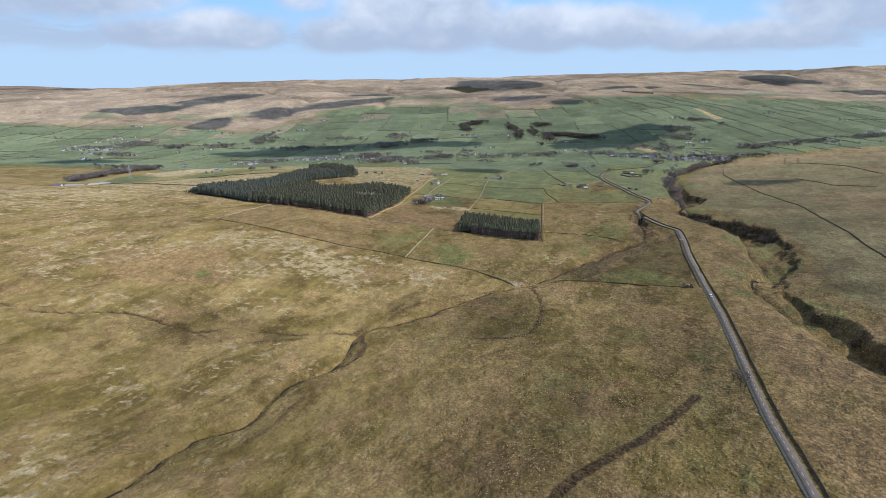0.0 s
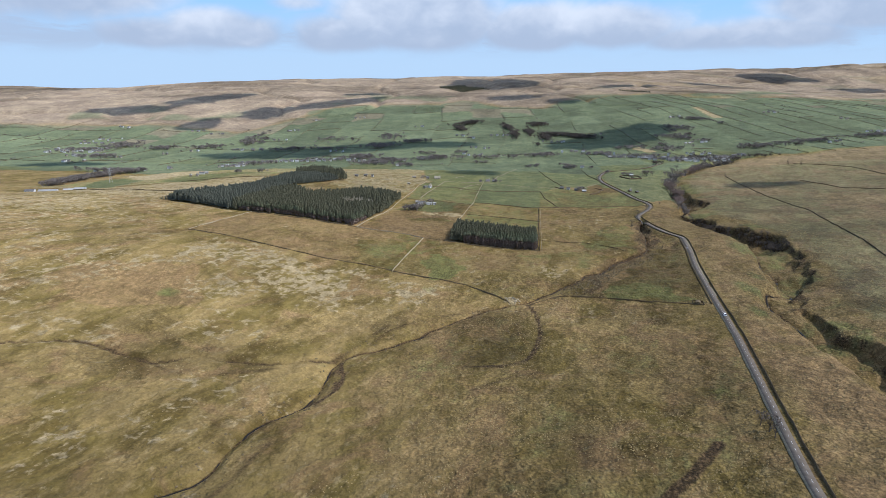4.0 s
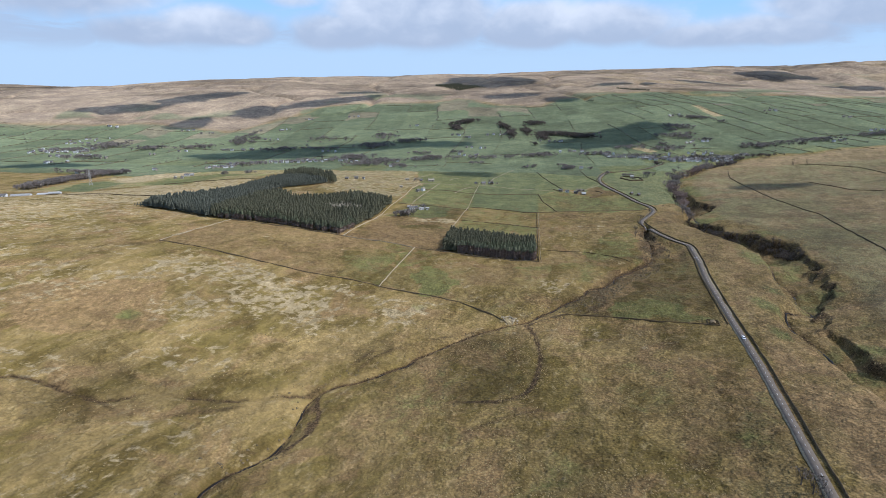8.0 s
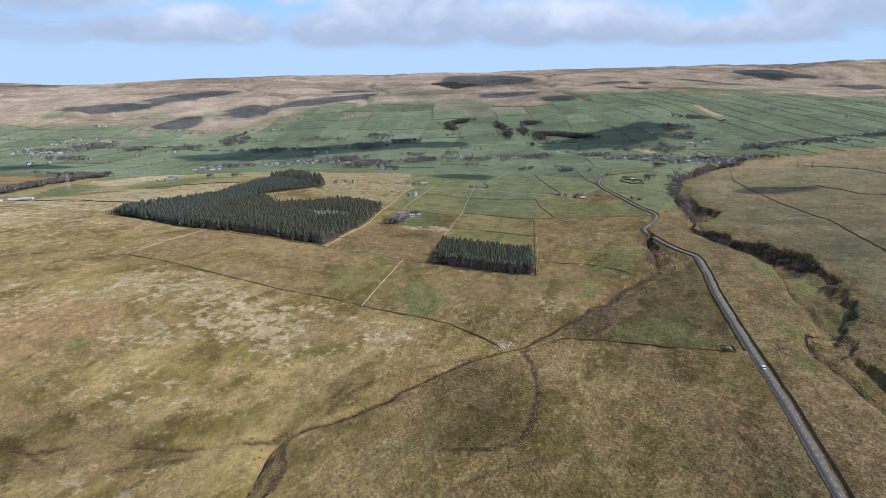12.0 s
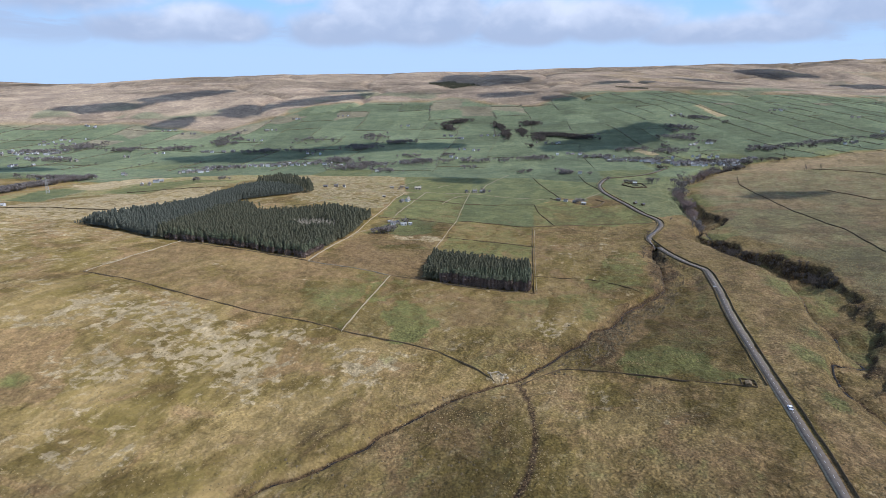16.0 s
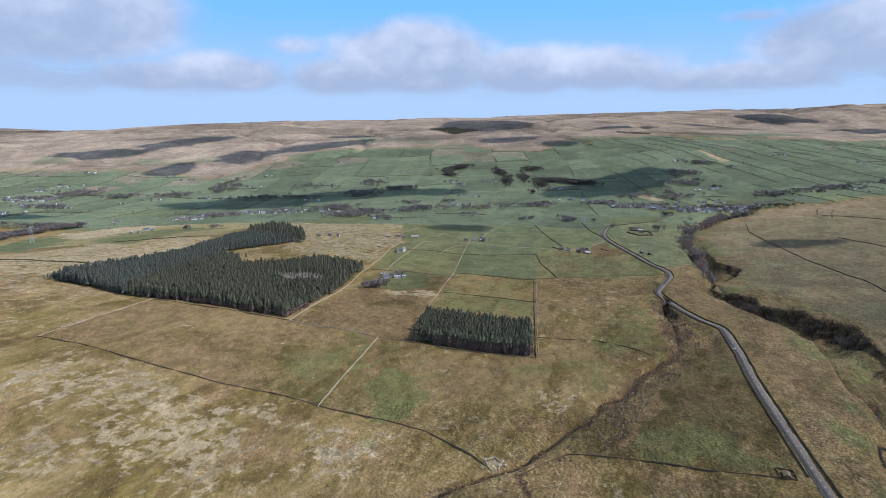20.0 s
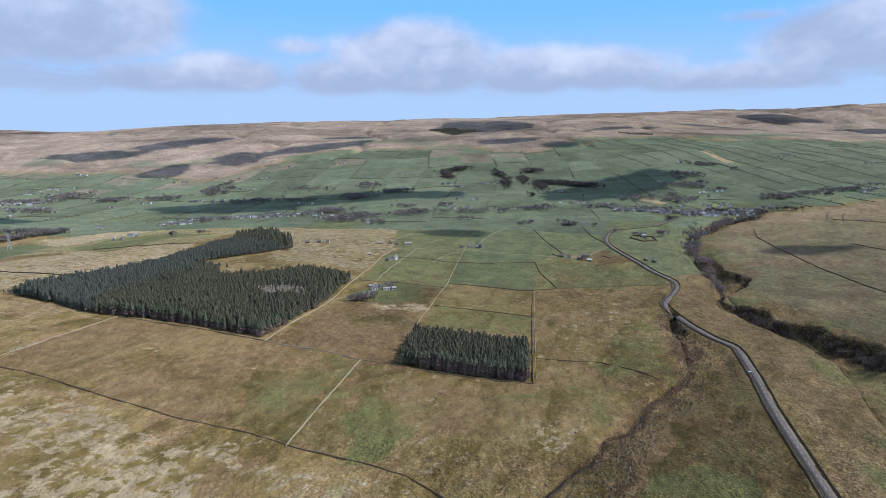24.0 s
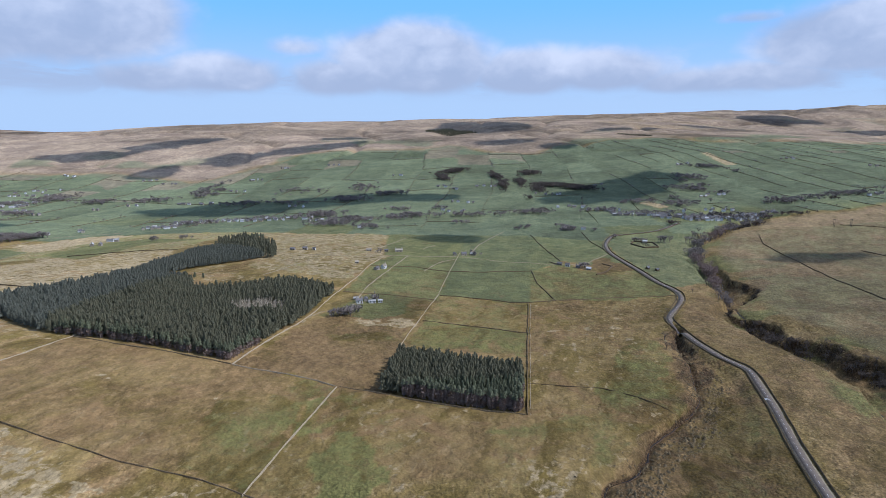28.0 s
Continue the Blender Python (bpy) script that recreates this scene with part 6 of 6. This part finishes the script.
near_farms((
    (2, 1013, 8, (11.6, 4.9, 3.4, 0.7), M_HOUSE, M_HOUSE, 2, "house", "long stone farmhouse with a stone-flagged roof"),
    (-14, 1012, 8, (5.8, 4.2, 2.9, 0.7), M_HOUSE, M_SLATE, 0, "barn", "dark stone barn with a slate roof"),
    (-36, 1010, 8, (7.6, 5.1, 2.6, 0.6), M_HOUSE, M_HOUSE, 0, "shed", "ruined stone shed without a door"),
    (86, 1018, 15, (8.1, 4.9, 3.6, 0.75), M_HOUSE, M_SLATE, 2, "house", "grey stone farmhouse with a slate roof"),
    (98, 1024, 15, (9.3, 5.5, 3.2, 0.55), M_HOUSE, M_TIN, 0, "barn", "stone barn with a grey sheet roof"),
    (74, 1016, 100, (7.6, 5.1, 3.0, 0.7), M_HOUSE, M_SLATE, 0, "barn", "small stone byre with slate roof"),
    (-41, 929, 10, (5.1, 3.8, 2.5, 0.6), M_HOUSE, M_HOUSE, 0, "shed", "small stone field hut"),
    (-115, 1000, -8, (7.0, 4.2, 3.2, 0.7), M_HOUSE, M_SLATE, 1, "house", "dark stone cottage with a slate roof")))
near_farms((
    (-129, 994, -8, (7.0, 4.2, 2.6, 0.6), M_HOUSE, M_SLATE, 0, "barn", "dark stone barn with a slate roof"),
    (-104, 1002, -8, (4.1, 3.7, 3.2, 0.7), M_WHITE, M_SLATE, 1, "house", "small white cottage in a moorland hamlet"),
    (214, 984, -20, (6.4, 4.2, 3.4, 0.75), M_WHITE, M_SLATE, 2, "house", "white cottage in a roadside hamlet"),
    (226, 979, -20, (7.0, 4.2, 3.2, 0.75), M_HOUSE, M_SLATE, 2, "house", "stone cottage in a roadside hamlet"),
    (237, 971, -20, (7.5, 4.9, 3.0, 0.7), M_HOUSE, M_TIN, 0, "barn", "stone barn with a pale sheet roof"),
    (205, 990, -20, (7.6, 5.1, 3.2, 0.7), M_HOUSE, M_SLATE, 0, "barn", "stone outhouse with a slate roof"),
    (311, 974, 35, (5.8, 4.2, 2.9, 0.75), M_WALL_DARK, M_SLATE, 1, "house", "dark stone roadside cottage")))
near_farms((
    (320, 967, 35, (6.0, 4.2, 2.6, 0.7), M_WALL_DARK, M_SLATE, 0, "shed", "dark stone shed beside the road"),
    (366, 1142, -5, (8.1, 4.2, 3.3, 0.75), M_HOUSE, M_TIN, 2, "house", "pale stone house above a walled enclosure"),
    (470, 1182, 0, (7.0, 4.9, 3.3, 0.7), M_HOUSE, M_SLATE, 1, "house", "stone house among bare trees"),
    (484, 1192, 0, (8.1, 4.9, 2.9, 0.55), M_HOUSE, M_TIN, 0, "barn", "grey barn among bare trees"),
    (-541, 858, 12, (23.1, 8.6, 3.3, 0.4), M_WHITE, M_TIN, 0, "barn", "long pale farm shed below the hill crest"),
    (-516, 866, 12, (15.0, 7.3, 3.0, 0.4), M_HOUSE, M_TIN, 0, "barn", "grey sheet-roofed shed beside the farm"),
    (-558, 846, 12, (11.6, 7.3, 3.0, 0.4), M_WHITE, M_SLATE, 0, "barn", "white farm shed below the hill crest"),
    (-496, 858, 12, (13.9, 6.7, 3.0, 0.4), M_WHITE, M_TIN, 0, "barn", "long white sheet-roofed farm shed")))
stone_wall([(350, 1098), (340, 1128), (352, 1150), (378, 1138), (372, 1100), (350, 1098)], 1.8, 1.6, M_WALL_DARK, "dark wall round a bracken-filled enclosure")
grove("rough_enclosure", [(360, 1120, 10, 22, 0, 40)], SCRUB, M_TWIGS, "dark bracken and scrub inside a walled enclosure", 29, (0.4, 0.8), "scrub")
stone_wall([(240, 945), (256, 958), (270, 985), (262, 1000)], 1.2, 2.0, M_WALL_DARK, "dark bank of quarry spoil beside the hamlet")
stone_wall([(204, 990), (195, 1003)], 1.2, 1.2)


# ---------------------------------------------------------------- folds and pens
def sheep_pen():
    """Stone pens beside the road, with rails and a gate."""
    t = radians(73)
    c, s = math.cos(t), math.sin(t)

    def at(u, v):
        return (190 + u * c - v * s, 431 + u * s + v * c)
    for a, b in (((-3, -3), (5, -3)), ((5, -3), (5, 4)), ((5, 4), (-3, 4)), ((-3, 4), (-3, -3)), ((1, -3), (1, 3))):
        stone_wall([at(*a), at(*b)], 0.9, 0.5, M_WALL_DARK, "grey stone wall of the roadside sheep pens", 1.6)
    x, y = at(-1.5, 1)
    hut = house(x, y, 70, 3.6, 2.6, 1.7, 0.5, M_STONE, M_STONE, 0, 0, "shed", "small stone shepherd's hut by the sheep pens")


sheep_pen()


def boulder(x, y, size, seed, mat, label, group):
    r = random.Random(seed)
    bm = bmesh.new()
    bmesh.ops.create_icosphere(bm, subdivisions=2, radius=1)
    for v in bm.verts:
        v.co *= r.uniform(0.82, 1.12)
        v.co.z *= 0.6
    me = bpy.data.meshes.new("boulder")
    bm.to_mesh(me)
    bm.free()
    me.materials.append(mat)
    ob = new("boulder", me)
    ob.matrix_basis = pose(x, y, ground_z(x, y) + size * 0.2, r.uniform(-15, 15), 0, r.uniform(0, 360)) @ Matrix.Scale(size, 4)
    return tagged(ob, label, "boulder", group)


stone_wall([(56, 449), (55, 453), (60, 455), (63, 451), (61, 447)], 0.9, 0.7, M_STONE_PALE, "tumbled pale ruin of a sheepfold beside the burn", 1.3)
r_stones = random.Random(77)
for k in range(16):
    boulder(60 + r_stones.uniform(-6, 7), 450 + r_stones.uniform(-5, 5), r_stones.uniform(0.5, 1.15), 200 + k, M_STONE_PALE, "pale fallen sandstone boulder by the ruined fold", "stones of the ruined fold")
for k in range(26):
    n = r_stones.randrange(12, len(burn_line) - 2)
    boulder(burn_line[n, 0] + r_stones.uniform(-4, 4), burn_line[n, 1] + r_stones.uniform(-4, 4), r_stones.uniform(0.35, 0.8), 300 + k, M_STONE, "grey boulder beside the burn", "stones along the burn")


def bare_tree(x, y, s, label, seed):
    ob = thing("bare_tree", pose(x, y, ground_z(x, y), 0, 0, seed * 70) @ Matrix.Scale(s, 4), label, "tree", "lone leafless trees")
    v, f = BARE[seed % 5]
    share("trunk", from_arrays("trunk", *trunk_shape(4.2, 0.32, 0.16, 6, 0.2, seed), M_BARK), ob)
    share("crown", from_arrays("crown", v, f, M_TWIGS), ob)


for k, (bx, by, bs) in enumerate(((140.5, 257, 0.8), (141, 251, 0.9), (140.5, 246, 0.7), (224, 690, 0.7), (231, 712, 0.8), (262, 786, 0.6), (286, 822, 0.5), (353, 905, 0.9), (318, 862, 0.5))):
    bare_tree(bx, by, bs, "small leafless tree beside the road and burn", k)


# ---------------------------------------------------------------- poles, pylon, car
def beam(bm, a, b, w):
    a, b = Vector(a), Vector(b)
    bmesh.ops.create_cube(bm, size=1, matrix=Matrix.Translation((a + b) / 2) @ (b - a).to_track_quat("Z", "Y").to_matrix().to_4x4() @ Matrix.Diagonal((w, w, (b - a).length, 1)))


def h_pole(x, y, turn):
    ob = thing("power_pole", pose(x, y, ground_z(x, y), 0, 0, turn), "twin-legged wooden power pole on the moor", "power pole", "power line poles")
    for s in (-1, 1):
        bm = bmesh.new()
        bmesh.ops.create_cone(bm, cap_ends=True, segments=8, radius1=0.32, radius2=0.24, depth=13.5, matrix=pose(1.6 * s, 0, 6.4))
        part("pole", bm, M_WOODPOLE, ob)
    for z, half in ((12.4, 3.4), (6.5, 1.7)):
        bm = bmesh.new()
        beam(bm, (-half, 0, z), (half, 0, z), 0.36)
        part("crossarm", bm, M_WOODPOLE, ob)
    for u in (-3.0, 0, 3.0):
        bm = bmesh.new()
        bmesh.ops.create_cone(bm, cap_ends=True, segments=8, radius1=0.16, radius2=0.12, depth=0.8, matrix=pose(u, 0, 12.9))
        part("insulator", bm, M_SLATE, ob)


def lattice_pylon(x, y, turn):
    ob = thing("pylon", pose(x, y, ground_z(x, y), 0, 0, turn), "grey steel lattice pylon", "pylon")
    for sx in (-1, 1):
        for sy in (-1, 1):
            bm = bmesh.new()
            beam(bm, (2.4 * sx, 2.4 * sy, -0.5), (0.5 * sx, 0.5 * sy, 24), 0.3)
            part("leg", bm, M_TIN, ob)
    for k in range(6):
        w0, w1 = 2.4 - 1.9 * k / 6, 2.4 - 1.9 * (k + 1) / 6
        bm = bmesh.new()
        for a, b in (((-1, -1), (1, -1)), ((1, -1), (1, 1)), ((1, 1), (-1, 1)), ((-1, 1), (-1, -1))):
            beam(bm, (a[0] * w0, a[1] * w0, 4 * k), (b[0] * w1, b[1] * w1, 4 * k + 4), 0.16)
            beam(bm, (b[0] * w0, b[1] * w0, 4 * k), (a[0] * w1, a[1] * w1, 4 * k + 4), 0.16)
        part("bracing", bm, M_TIN, ob)
    for z, half in ((16, 4.0), (20, 4.6), (23.4, 3.2)):
        bm = bmesh.new()
        beam(bm, (-half, 0, z), (half, 0, z), 0.3)
        part("crossarm", bm, M_TIN, ob)


h_pole(695, 1205, 20)
h_pole(712, 1190, 20)
lattice_pylon(-556, 1045, 30)


def car(x, y, turn):
    ob = thing("car", pose(x, y, ground_z(x, y) + 0.22, 0, 0, turn), "small white hatchback car on the road", "car")
    bm = bmesh.new()
    bmesh.ops.create_cube(bm, size=1, matrix=pose(0, 0, 0.62) @ Matrix.Diagonal((1.75, 4.1, 0.62, 1)))
    bmesh.ops.bevel(bm, geom=bm.edges[:], offset=0.16, segments=2, affect="EDGES")
    part("body", bm, M_CAR, ob)
    bm = bmesh.new()
    bmesh.ops.create_cube(bm, size=1, matrix=pose(0, -0.2, 1.16) @ Matrix.Diagonal((1.5, 2.3, 0.55, 1)))
    for v in bm.verts:
        if v.co.z > 1.2:
            v.co.x *= 0.86
            v.co.y = -0.2 + (v.co.y + 0.2) * 0.72
    part("cabin_glass", bm, M_GLASS, ob, "dark glazed cabin")
    bm = bmesh.new()
    bmesh.ops.create_cube(bm, size=1, matrix=pose(0, -0.2, 1.45) @ Matrix.Diagonal((1.3, 1.66, 0.07, 1)))
    part("car_roof", bm, M_CAR, ob)
    for sx in (-1, 1):
        for yy in (-1.25, 1.3):
            bm = bmesh.new()
            bmesh.ops.create_cone(bm, cap_ends=True, segments=14, radius1=0.31, radius2=0.31, depth=0.2, matrix=pose(0.8 * sx, yy, 0.31, 0, 90, 0))
            part("wheel", bm, M_RUBBER, ob)


car(195.2, 404.0, -14)


def road_letters():
    """Worn white lettering across one lane, too small to read."""
    ob = thing("road_marking", pose(250.2, 599.5, ground_z(250.2, 599.5) + 0.226, 2, 0, -15), "worn white warning letters painted across the lane", "road marking", "", "structure")
    for k in range(4):
        bm = bmesh.new()
        bmesh.ops.create_cube(bm, size=1, matrix=Matrix.Translation((-0.9 + 0.62 * k, 0, 0)) @ Matrix.Diagonal((0.36, 2.4, 0.02, 1)))
        part("letter_bar", bm, M_PAINT, ob)


road_letters()


# ---------------------------------------------------------------- fair-weather clouds above the dale
def cloud(x, y, a, b, high, seed, turn):
    """A low cumulus whose shade falls at (x, y)."""
    z = ground_z(x, y)
    d = (high - z) / SUN_DIR.z
    r = random.Random(seed)
    bm = bmesh.new()
    bmesh.ops.create_icosphere(bm, subdivisions=5, radius=1)
    off = Vector((r.uniform(0, 50), r.uniform(0, 50), r.uniform(0, 50)))
    for v in bm.verts:
        p = Vector((v.co.x * a, v.co.y * b, v.co.z * 0.3 * b))
        n = noise.fractal(p * (1.35 / min(a, b)) + off, 0.75, 2.2, 6)
        v.co *= max(0.4, 1.0 + 0.40 * n)
        v.co = Vector((v.co.x * a, v.co.y * b, v.co.z * min(a, b) * (0.30 if v.co.z > 0 else 0.10)))
    me = bpy.data.meshes.new("cloud")
    bm.to_mesh(me)
    bm.free()
    me.materials.append(M_CLOUD)
    me.polygons.foreach_set("use_smooth", [True] * len(me.polygons))
    ob = new("cloud", me)
    ob.matrix_basis = Matrix.Translation(Vector((x, y, z)) + SUN_DIR * d) @ Matrix.Rotation(radians(turn), 4, "Z")
    tagged(ob, "small white fair-weather cumulus drifting above the dale", "cloud", "fair-weather clouds")


def cloud_bank(seed, rows):
    for k, (cx, cy, a, b, turn) in enumerate(rows):
        cloud(cx, cy, a, b, 1500, seed + k, turn)


cloud_bank(500, ((-1215, 2400, 165, 75, 8), (-965, 2610, 160, 80, 48), (-640, 2335, 75, 120, -10), (-400, 2510, 200, 66, 42), (-825, 2140, 66, 90, 0), (-390, 1560, 170, 100, 14), (-150, 1650, 150, 64, 12), (500, 1680, 215, 88, 44), (380, 1600, 90, 60, 0), (68, 1165, 50, 42, 0), (548, 1012, 56, 30, 0)))
cloud_bank(511, ((250, 3150, 215, 260, 0), (310, 2480, 100, 60, 0), (480, 2340, 60, 60, 0), (2150, 3960, 240, 170, 0), (2390, 3530, 180, 90, 0), (-814, 1339, 80, 55, 0), (-1600, 1900, 120, 80, 0), (-330, 2760, 90, 40, 10), (900, 2950, 160, 60, 0), (1500, 3300, 200, 60, 0), (20, 1650, 80, 55, 0)))
